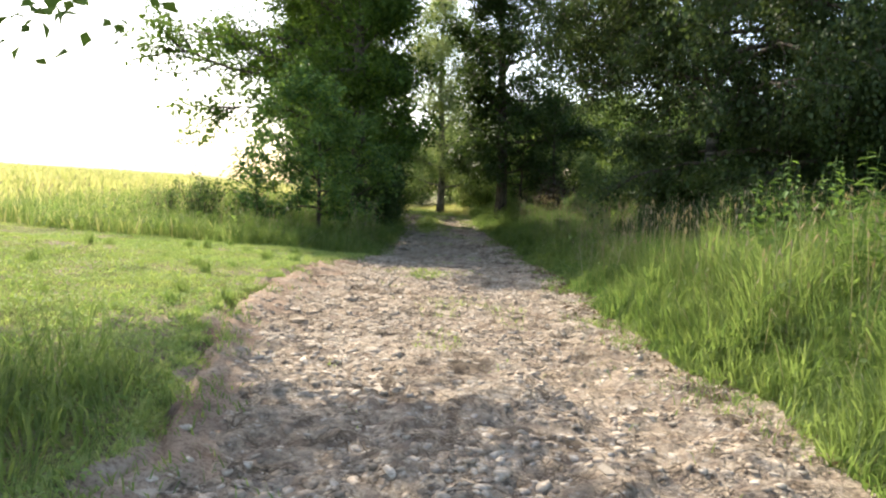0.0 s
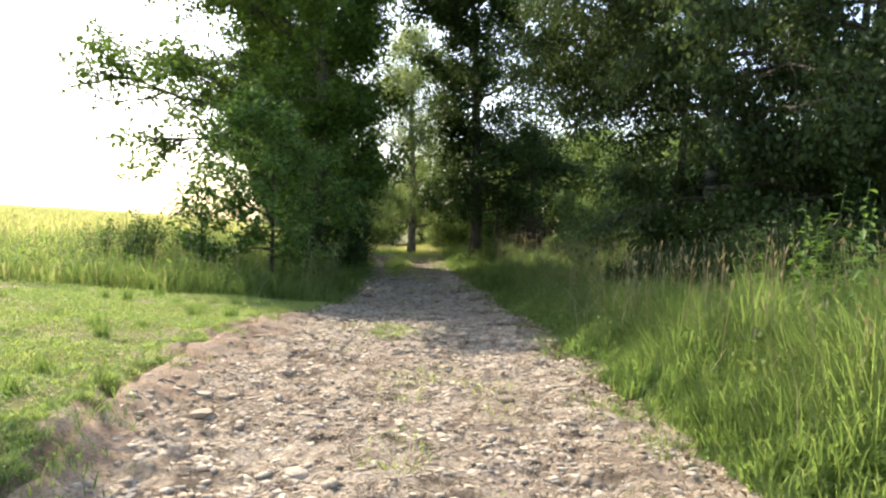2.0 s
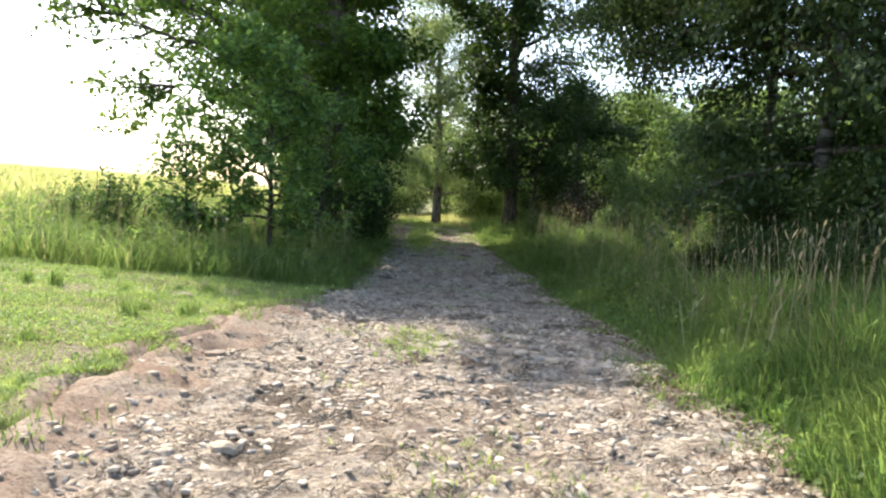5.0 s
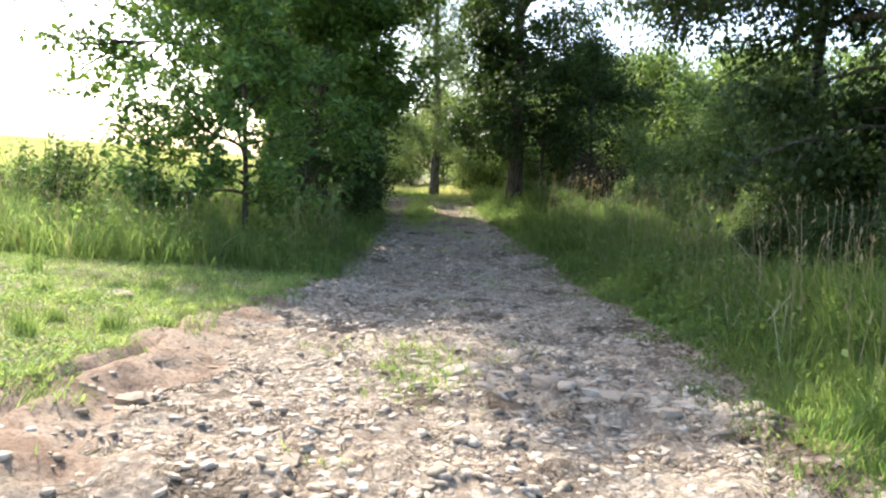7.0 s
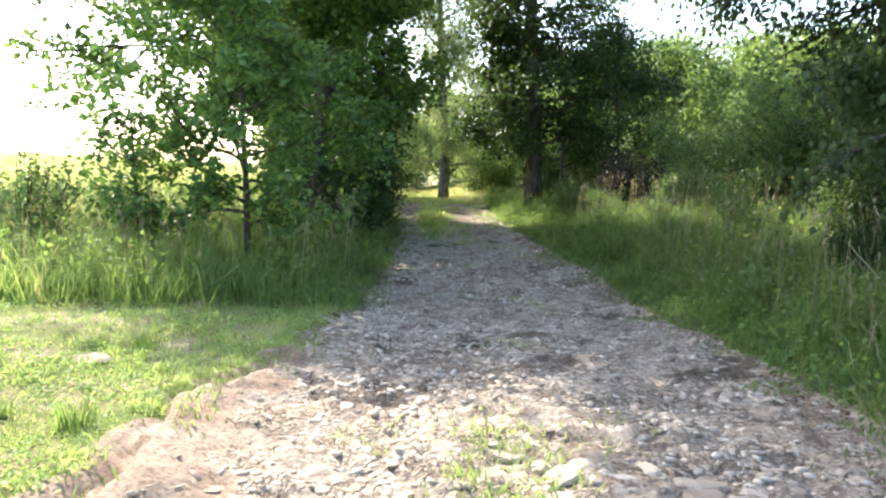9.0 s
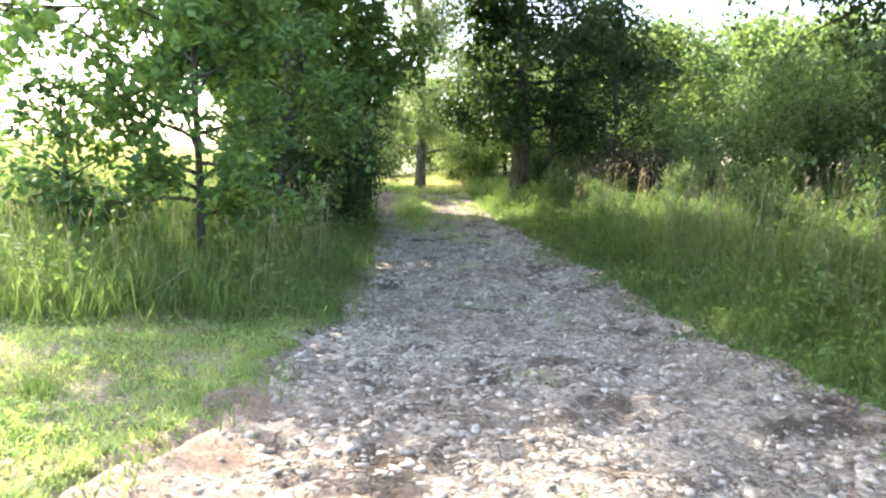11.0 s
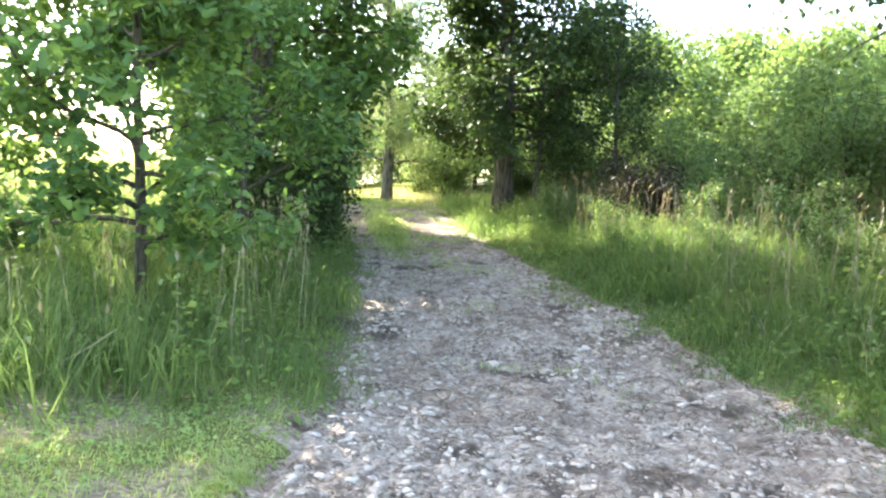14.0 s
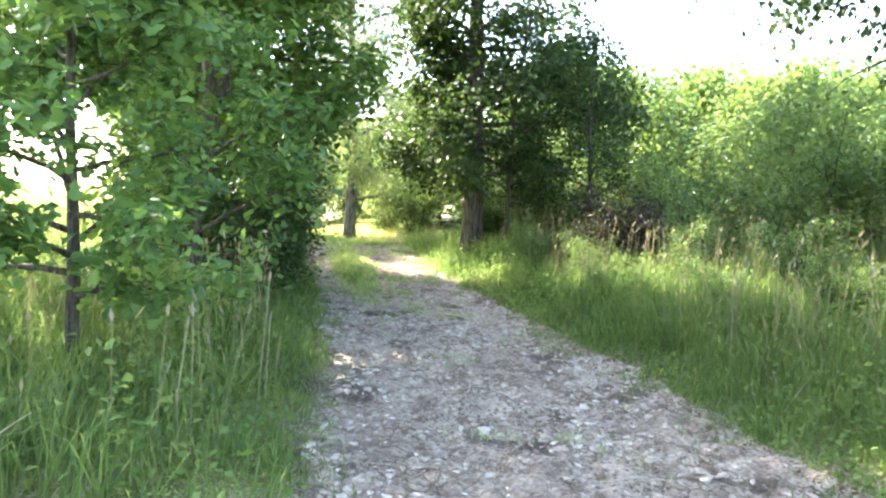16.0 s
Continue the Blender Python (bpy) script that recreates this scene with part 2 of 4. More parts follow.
def level(y):
    return np.interp(y, LEVEL_Y, LEVEL_Z)


def bare(y, seed):
    """Width of the bare earth margin beside the track."""
    return 0.05 + 0.30 * vnoise(0 * y, y, 0.8, seed) * vnoise(0 * y, y, 2.6, seed + 1)


def turf_z(x, y):
    """Height of the turf beside the track."""
    x, y = np.asarray(x, float), np.asarray(y, float)
    l, r = edges(y)
    dl, dr = np.maximum(l - x, 0), np.maximum(x - r, 0)
    bank = np.interp(y, [-10, 4, 12, 16, 20, 60], [0.08, 0.10, 0.115, 0.08, 0.04, 0.04])
    left = bank * np.clip(dl / 0.15, 0, 1) + 0.040 * np.minimum(dl, 24) + 0.004 * np.clip(dl - 24, 0, 30)
    right = 0.02 * np.clip(dr / 0.3, 0, 1) + np.interp(y, [0, 9, 14, 24, 34], [0.15, 0.15, 0.17, 0.18, 0.12]) * np.minimum(dr, 6)
    lump = (vnoise(x, y, 0.5, 11) - 0.5) * 0.10 + (vnoise(x, y, 1.7, 12) - 0.5) * 0.05
    return level(y) + left + right + lump * np.clip((dl + dr) / 0.6, 0, 1)


def slope_width(y):
    """Width of the bare earth slope inside the left edge."""
    return 0.22 + 0.40 * vnoise(0 * y, y, 0.7, 81) * np.interp(y, [2, 6, 11, 15], [0.6, 1, 1, 0.3])


def slope_height(y):
    return np.interp(y, [-10, 3, 6, 12, 16, 20], [0.04, 0.07, 0.10, 0.10, 0.04, 0.0])


def road_z(x, y):
    l, r = edges(y)
    u = (x - l) / (r - l)
    rut = -0.035 * (np.exp(-((u - 0.24) / 0.12) ** 2) + np.exp(-((u - 0.76) / 0.12) ** 2))
    rough = (vnoise(x, y, 1.3, 21) - 0.5) * 0.05 + (vnoise(x, y, 4.0, 22) - 0.5) * 0.055 + (vnoise(x, y, 9.0, 23) - 0.5) * 0.055 + (vnoise(x, y, 19.0, 24) - 0.5) * 0.04
    ledge = 0.07 * np.exp(-((y - 12.5 + 0.45 * (x - 0.5)) / 0.28) ** 2) * np.clip(x / 0.8, 0, 1)
    hole = -0.05 * np.exp(-((y - 12.0 + 0.45 * (x - 0.5)) / 0.22) ** 2) * np.clip(x / 0.8, 0, 1)
    k = np.clip(1 - (x - l) / slope_width(y), 0, 1)
    slope = slope_height(y) * k * k * (3 - 2 * k)
    return level(y) + 0.02 + rut + rough * (1 - 0.5 * k) + ledge + hole + slope


def solid(name, verts, faces, mat, smooth=False):
    me = bpy.data.meshes.new(name)
    me.from_pydata([tuple(v) for v in verts], [], faces)
    me.materials.append(mat)
    if smooth:
        me.polygons.foreach_set("use_smooth", [True] * len(me.polygons))
    return me


def packed(name, verts, loops, sizes, mat, smooth=False):
    """A mesh straight from arrays."""
    me = bpy.data.meshes.new(name)
    verts, loops, sizes = np.asarray(verts, np.float32), np.asarray(loops, np.int32), np.asarray(sizes, np.int32)
    me.vertices.add(len(verts))
    me.vertices.foreach_set("co", verts.ravel())
    me.loops.add(len(loops))
    me.loops.foreach_set("vertex_index", loops)
    me.polygons.add(len(sizes))
    me.polygons.foreach_set("loop_start", np.concatenate(([0], np.cumsum(sizes)[:-1])).astype(np.int32))
    me.polygons.foreach_set("loop_total", sizes)
    if smooth:
        me.polygons.foreach_set("use_smooth", np.ones(len(sizes), bool))
    me.materials.append(mat)
    me.update(calc_edges=True)
    me.validate()
    return me


def grid(name, xs, ys, zfun, mat):
    X, Y = np.meshgrid(xs, ys)
    Z = zfun(X, Y)
    n, m = len(xs), len(ys)
    i = (np.arange(m - 1)[:, None] * n + np.arange(n - 1)[None, :]).ravel()
    loops = np.stack([i, i + 1, i + n + 1, i + n], 1).ravel()
    return packed(name, np.stack([X, Y, Z], -1).reshape(-1, 3), loops, np.full(len(i), 4), mat, True)


def part(name, me, parent, label="", m=None):
    """Links a mesh as one part under a thing or a part."""
    ob = new(name, me)
    ob.parent = parent
    if m is not None:
        ob.matrix_basis = m
    return tagged(ob, label)


def thing(name, at, label, category, group=""):
    ob = new(name)
    ob.location = at
    ob.empty_display_size = 0.2
    return tagged(ob, label, category, group)


# ---- ground and track ----
def turf_sheet(x, y):
    l, r = edges(y)
    inside = np.clip(np.minimum(x - l, r - x) / 0.10, 0, 1)
    return turf_z(x, y) - 0.16 * inside


gx = np.concatenate([[-700, -400, -220, -120, -70, -45, -32, -24], np.arange(-19, -4, 0.5), np.arange(-4, 4, 0.06), np.arange(4, 14, 0.5), [15, 18, 22, 30, 45, 70, 120, 220, 400, 700]])
gy = np.concatenate([[-300, -120, -60, -30, -15, -8, -4], np.arange(-2, 26, 0.07), np.arange(26, 46, 0.25), np.arange(46, 70, 1.5), [75, 90, 110, 150, 220, 400, 700, 1100]])
ground = tagged(new("ground", grid("ground", gx, gy, turf_sheet, SOIL)), "rough turf and dark soil under the grass", "ground", kind="structure")


def road_strip():
    ys = np.concatenate([np.arange(-4, 1.5, 0.2), np.arange(1.5, 24, 0.045), np.arange(24, 43.6, 0.12)])
    us = np.linspace(0, 1, 88)
    l, r = edges(ys)
    wide_l, wide_r = l - 0.42, r + 0.42
    X = wide_l[:, None] + (wide_r - wide_l)[:, None] * us[None, :]
    Y = np.repeat(ys[:, None], len(us), 1)
    dl, dr = l[:, None] - X, X - r[:, None]
    out = np.maximum(dl, dr)
    ext = np.where(dl > dr, bare(Y, 71), bare(Y, 75))
    rim = turf_z(X, Y) + 0.012 + (vnoise(X, Y, 9.0, 77) - 0.5) * 0.02 - 0.35 * np.clip(out - ext, 0, 1)
    Z = np.where(out > 0, rim, np.maximum(road_z(X, Y), np.where(out > -0.08, level(Y), -9)))
    n, m = len(us), len(ys)
    i = (np.arange(m - 1)[:, None] * n + np.arange(n - 1)[None, :]).ravel()
    me = packed("road", np.stack([X, Y, Z], -1).reshape(-1, 3), np.stack([i, i + 1, i + n + 1, i + n], 1).ravel(), np.full(len(i), 4), DIRT, True)
    me.materials.append(EARTH)
    x, y = X.ravel()[i], Y.ravel()[i]
    earth = (x - edges(y)[0] < slope_width(y) * (0.55 + 0.7 * vnoise(x, y, 5.0, 83))) & (y < 15.5)
    me.polygons.foreach_set("material_index", earth.astype(np.int32))
    return me


road = tagged(new("road", road_strip()), "rutted dirt track of pale stony earth between grass verges", "dirt track", kind="structure")


# ---- grass ----
rng = np.random.default_rng(7)


def scatter(n, x0, x1, y0, y1, keep):
    x, y = rng.uniform(x0, x1, n), rng.uniform(y0, y1, n)
    ok = rng.random(n) < keep(x, y)
    return x[ok], y[ok]


def blades(name, x, y, z, h, w, lean, mat):
    """Curved blades of two pieces each, joined."""
    n = len(x)
    a = rng.uniform(0, 2 * np.pi, n)
    b = 4 * np.pi * vnoise(x, y, 1.6, 51) + 3 * np.pi * vnoise(x, y, 4.5, 52) + rng.normal(0, 0.8, n)
    side = np.stack([np.cos(a), np.sin(a), 0 * a], 1) * (w / 2)[:, None]
    way = np.stack([np.cos(b), np.sin(b), 0 * b], 1)
    base = np.stack([x, y, z - 0.01], 1)
    up = np.array([0, 0, 1.0])
    mid = base + up * (h * 0.55)[:, None] + way * (h * lean * 0.25)[:, None]
    tip = base + up * (h * (1 - 0.35 * np.minimum(lean, 1.4)))[:, None] + way * (h * lean * 0.85)[:, None]
    V = np.stack([base - side, base + side, mid + side * 0.75, mid - side * 0.75, tip], 1).reshape(-1, 3)
    k = np.arange(n)[:, None] * 5
    L = (k + np.array([0, 1, 2, 3, 3, 2, 4])[None, :]).ravel()
    S = np.tile([4, 3], n)
    return packed(name, V, L, S, mat)


def stuff(name, me, label, category):
    return tagged(new(name, me), label, category, kind="stuff")


def off_road(x, y):
    l, r = edges(y)
    return np.maximum(l - x, 0), np.maximum(x - r, 0)


def tall_left(x, y):
    """How tall the grass stands left of the track: 0 lawn, 1 full."""
    dl, _ = off_road(x, y)
    front = 17.4 - 0.30 * np.clip(-x - 2, 0, 6) + (vnoise(x, y, 0.8, 31) - 0.5) * 1.6
    a = np.clip((y - front) / 1.3, 0, 1)
    near = np.clip((5.0 - y + (vnoise(x, y, 1.0, 32) - 0.5)) / 1.0, 0, 1) * np.clip((dl - 0.15) / 0.5, 0, 1)
    return np.maximum(a, near)


# short lawn
x, y = scatter(330000, -11, -1.2, 0.5, 19, lambda x, y: np.where((off_road(x, y)[0] > bare(y, 71) * 0.8) & (tall_left(x, y) < 0.5), np.clip(1.15 - 0.045 * y, 0.35, 1) * np.clip((0.6 * vnoise(x, y, 1.1, 33) + 0.4 * vnoise(x, y, 3.5, 53) - 0.3) * 4.0, 0.07, 1), 0))
n = len(x)
h = rng.uniform(0.025, 0.075, n) * (0.6 + 0.9 * vnoise(x, y, 0.9, 34))
stuff("lawn_grass", blades("lawn_grass", x, y, turf_z(x, y), h, rng.uniform(0.006, 0.011, n), rng.uniform(0.3, 1.2, n), GRASS_LAWN), "short bright green trodden lawn with bare patches", "grass")

x, y = scatter(26000, -4.5, 2.5, 36, 52, lambda x, y: np.where((off_road(x, y)[0] > 0.0) | (off_road(x, y)[1] > 0.0), 1, 0))
n = len(x)
stuff("end_grass", blades("end_grass", x, y, turf_z(x, y), rng.uniform(0.08, 0.3, n), rng.uniform(0.015, 0.03, n), rng.uniform(0.3, 1.2, n), GRASS_MEADOW), "sunlit yellow-green grass where the track fades out", "grass")

# tufts along the broken turf edge
ty = rng.uniform(2.5, 17, 260)
tx = edges(ty)[0] - bare(ty, 71) - np.abs(rng.normal(0, 0.08, 260))
x, y = np.repeat(tx, 45) + rng.normal(0, 0.045, 260 * 45), np.repeat(ty, 45) + rng.normal(0, 0.05, 260 * 45)
k = np.repeat(rng.uniform(0.04, 0.12, 260), 45)
n = len(x)
stuff("turf_edge", blades("turf_edge", x, y, turf_z(x, y) - 0.01, k * rng.uniform(0.5, 1.2, n), rng.uniform(0.006, 0.012, n), rng.uniform(0.4, 1.6, n), GRASS_LAWN), "ragged tufts hanging over the broken turf edge", "grass")
# thin fringe of weeds on both margins of the track
x, y = scatter(170000, -2.9, 2.9, 2, 34, lambda x, y: np.exp(-((np.minimum(np.abs(x - edges(y)[0]), np.abs(x - edges(y)[1]) * 0.6)) / 0.22) ** 2) * np.clip((vnoise(x, y, 2.2, 78) - 0.35) * 2.2, 0, 1))
n = len(x)
zz = np.where((x < edges(y)[0]) | (x > edges(y)[1]), turf_z(x, y), road_z(x, y))
stuff("margin_weeds", blades("margin_weeds", x, y, zz, rng.uniform(0.03, 0.13, n), rng.uniform(0.006, 0.013, n), rng.uniform(0.4, 1.6, n), GRASS_TALL), "sparse weeds and grass creeping over the track's margins", "weeds")
# lone tufts on the lawn
tx, ty = rng.uniform(-6, -2.2, 26), rng.uniform(6, 16, 26)
x, y = np.repeat(tx, 90) + rng.normal(0, 0.05, 26 * 90), np.repeat(ty, 90) + rng.normal(0, 0.05, 26 * 90)
n = len(x)
stuff("lawn_tufts", blades("lawn_tufts", x, y, turf_z(x, y), np.repeat(rng.uniform(0.10, 0.3, 26), 90) * rng.uniform(0.5, 1.1, n), rng.uniform(0.006, 0.011, n), rng.uniform(0.1, 0.9, n), GRASS_TALL), "lone darker tufts in the lawn", "grass")

# tall grass on the left verge
x, y = scatter(330000, -12, -1.2, 1, 37, lambda x, y: np.where(off_road(x, y)[0] > 0.02, np.clip(tall_left(x, y), 0, 1) * np.clip(1.25 - 0.03 * y, 0.3, 1) * np.where(x < -7, 0.35, 1), 0))
n = len(x)
dl, _ = off_road(x, y)
full = np.clip(0.35 + dl * 0.75, 0.3, 1) * (0.3 + 0.5 * vnoise(x, y, 0.8, 35) + 0.55 * vnoise(x, y, 3.2, 45)) * np.where(y < 8, 0.75, 1.0)
stuff("tall_grass", blades("tall_grass", x, y, turf_z(x, y), rng.uniform(0.3, 1.0, n) * full, rng.uniform(0.006, 0.016, n), rng.uniform(0.1, 1.6, n), GRASS_TALL), "tall uncut green grass round the young oaks", "grass")

# tall grass on the right bank
x, y = scatter(520000, 1.2, 9, 1.0, 36, lambda x, y: np.where(off_road(x, y)[1] > bare(y, 75) * 0.8, np.clip(1.25 - 0.03 * y, 0.3, 1) * np.where(x > 5.5, 0.45, 1), 0))
n = len(x)
_, dr = off_road(x, y)
full = np.clip(0.10 + dr * 0.7, 0.08, 1) * (0.2 + 0.6 * vnoise(x, y, 1.0, 36) + 0.65 * vnoise(x, y, 3.0, 46)) * np.interp(y, [9.5, 12.5], [1.4, 0.9])
stuff("bank_grass", blades("bank_grass", x, y, turf_z(x, y), rng.uniform(0.3, 1.0, n) * full, rng.uniform(0.006, 0.016, n), rng.uniform(0.1, 1.7, n), GRASS_TALL), "tall lush grass leaning over the bank beside the track", "grass")

# meadow beyond
x, y = scatter(90000, -70, -5, 12, 75, lambda x, y: np.where((tall_left(x, y) > 0.5) & (off_road(x, y)[0] > 2.5), 1.0, 0))
n = len(x)
stuff("meadow_grass", blades("meadow_grass", x, y, turf_z(x, y), rng.uniform(0.25, 0.7, n), rng.uniform(0.015, 0.05, n) * (1 + y / 30), rng.uniform(0.1, 0.9, n), GRASS_MEADOW), "sunlit yellow-green hay meadow up to the skyline", "meadow")

# weeds on the crown of the track
x, y = scatter(110000, -2.0, 1.4, 2, 43, lambda x, y: np.clip(np.exp(-(((x + 0.25) / 0.3) ** 2 + ((y - 12.7) / 0.65) ** 2)) * 1.6 * (vnoise(x, y, 3.0, 39) > 0.35) + 1.6 * np.exp(-(((x + 0.55 + 0.02 * (y - 24)) / 0.32) ** 2 + ((y - 29.5) / 3.5) ** 2)) + 0.8 * np.clip((y - 35) / 3, 0, 1) * (vnoise(x, y, 1.4, 40) > 0.3) + 0.35 * np.exp(-((x - 0.1) / 0.35) ** 2) * (vnoise(x, y, 1.5, 37) > 0.75) + 0.2 * (vnoise(x, y, 1.2, 38) > 0.88), 0, 1))
n = len(x)
stuff("track_weeds", blades("track_weeds", x, y, road_z(x, y), rng.uniform(0.03, 0.11, n) * np.interp(y, [24, 28], [1, 1.9]), rng.uniform(0.006, 0.014, n) * np.interp(y, [24, 30], [1, 2]), rng.uniform(0.4, 1.4, n), GRASS_LAWN), "low weeds and grass growing through the stony track", "weeds")


def herb_leaves(name, n, x0, x1, y0, y1, keep, top, size, mat, label):
    """Loose broad leaves of low herbs standing among the grass."""
    x, y = scatter(n, x0, x1, y0, y1, keep)
    z = turf_z(x, y) + rng.random(len(x)) ** 1.3 * top(x, y)
    return np.stack([x, y, z], 1), name, size, mat, label


def seed_heads(name, x, y, h, label):
    """Grass stalks with feathery brown heads."""
    V, L, S = [], [], []
    z = turf_z(x, y)
    for i in range(len(x)):
        b = rng.uniform(0, 2 * np.pi)
        d = Vector((math.cos(b), math.sin(b), 0))
        p0 = Vector((x[i], y[i], z[i]))
        top = p0 + Vector((0, 0, h[i])) + d * h[i] * rng.uniform(0.05, 0.3)
        side = Vector((-d.y, d.x, 0)) * 0.0025
        head = top + Vector((0, 0, 0.10)) + d * rng.uniform(0.02, 0.08)
        k = len(V)
        w = side.normalized() * rng.uniform(0.008, 0.016)
        m = (top + head) / 2
        V += [p0 - side, p0 + side, top + side, top - side, top, m + w, head, m - w, m + d * 0.012]
        L += [k, k + 1, k + 2, k + 3, k + 4, k + 5, k + 6, k + 8, k + 4, k + 8, k + 6, k + 7]
        S += [4, 4, 4]
    return stuff(name, packed(name, [tuple(v) for v in V], L, S, SEED), label, "grass")


x, y = scatter(2600, 2.6, 7.5, 3, 30, lambda x, y: np.where(off_road(x, y)[1] > 0.7, 1, 0))
seed_heads("grass_stalks", x, y, rng.uniform(0.4, 1.25, len(x)), "brownish flowering grass stalks above the bank")
x, y = scatter(1000, -9, -1.8, 17, 28, lambda x, y: np.where(tall_left(x, y) > 0.6, 1, 0))
seed_heads("grass_stalks", x, y, rng.uniform(0.4, 1.05, len(x)), "pale flowering grass stalks in the left verge")


# ---- trees ----
def tube(line, radii, sides=6):
    """Rings along a line; gives verts and quads."""
    V, F = [], []
    ref = Vector((0.31, 0.77, 0.2))
    for i, (p, r) in enumerate(zip(line, radii)):
        d = (line[min(i + 1, len(line) - 1)] - line[max(i - 1, 0)]).normalized()
        u = d.cross(ref).normalized()
        v = d.cross(u)
        for s in range(sides):
            a = 2 * math.pi * s / sides
            V.append(p + (u * math.cos(a) + v * math.sin(a)) * r)
        if i:
            o = (i - 1) * sides
            for s in range(sides):
                F.append((o + s, o + (s + 1) % sides, o + sides + (s + 1) % sides, o + sides + s))
    F.append(tuple(range(sides))[::-1])
    F.append(tuple(len(V) - sides + s for s in range(sides)))
    return V, F


def tubes(name, list_of, mat, sides):
    V, F = [], []
    for line, radii in list_of:
        v, f = tube(line, radii, sides)
        o = len(V)
        V += v
        F += [tuple(i + o for i in q) for q in f]
    return solid(name, V, F, mat, True)


def wander(rs, p, d, length, steps, jitter, lift):
    line, d = [p.copy()], d.normalized()
    for _ in range(steps):
        d = (d + Vector((rs.uniform(-1, 1), rs.uniform(-1, 1), rs.uniform(-1, 1))) * jitter + Vector((0, 0, lift))).normalized()
        line.append(line[-1] + d * (length / steps))
    return line


LEAF_SHAPES = {
    "plain": (np.array([[0, 0, 0], [0.34, 0.45, 0.13], [0, 1, -0.05], [-0.34, 0.45, 0.13]]), [[0, 1, 2], [0, 2, 3]]),
    "lobed": (np.array([[0, 0, 0], [0.13, 0.2, 0.03], [0.26, 0.38, 0.08], [0.17, 0.5, 0.04], [0.33, 0.72, 0.08], [0.16, 0.95, 0.0], [0, 1.0, -0.06], [-0.16, 0.95, 0.0], [-0.33, 0.72, 0.08], [-0.17, 0.5, 0.04], [-0.26, 0.38, 0.08], [-0.13, 0.2, 0.03]]),
              [[0, 1, 3, 6], [1, 2, 3], [3, 4, 5, 6], [0, 6, 9, 11], [11, 9, 10], [9, 6, 7, 8]]),
    "narrow": (np.array([[0, 0, 0], [0.15, 0.4, 0.05], [0, 1, -0.12], [-0.15, 0.4, 0.05]]), [[0, 1, 2], [0, 2, 3]]),
}


def leaf_turns(lr, n, droop):
    """Random turns: leaves mostly flat-on to the sky, hanging a little."""
    a = lr.uniform(0, 2 * np.pi, n)
    tilt = lr.normal(-droop, 0.5, n)
    roll = lr.normal(0, 0.6, n)
    fwd = np.stack([np.cos(a) * np.cos(tilt), np.sin(a) * np.cos(tilt), np.sin(tilt)], 1)
    side = np.stack([np.sin(a), -np.cos(a), 0 * a], 1)
    nor = np.cross(side, fwd)
    s2 = side * np.cos(roll)[:, None] + nor * np.sin(roll)[:, None]
    n2 = np.cross(s2, fwd)
    return s2, fwd, n2


def leaves(name, places, size, shape, mat, seed, droop=0.35):
    lr = np.random.default_rng(seed)
    base, faces = LEAF_SHAPES[shape]
    n = len(places)
    s, f, u = leaf_turns(lr, n, droop)
    k = size * lr.uniform(0.6, 1.3, n)
    V = places[:, None, :] + (base[None, :, 0:1] * s[:, None, :] + base[None, :, 1:2] * f[:, None, :] + base[None, :, 2:3] * u[:, None, :]) * k[:, None, None]
    flat = np.concatenate([np.array(q) for q in faces])
    L = (np.arange(n)[:, None] * len(base) + flat[None, :]).ravel()
    return packed(name, V.reshape(-1, 3), L, np.tile([len(q) for q in faces], n), mat)


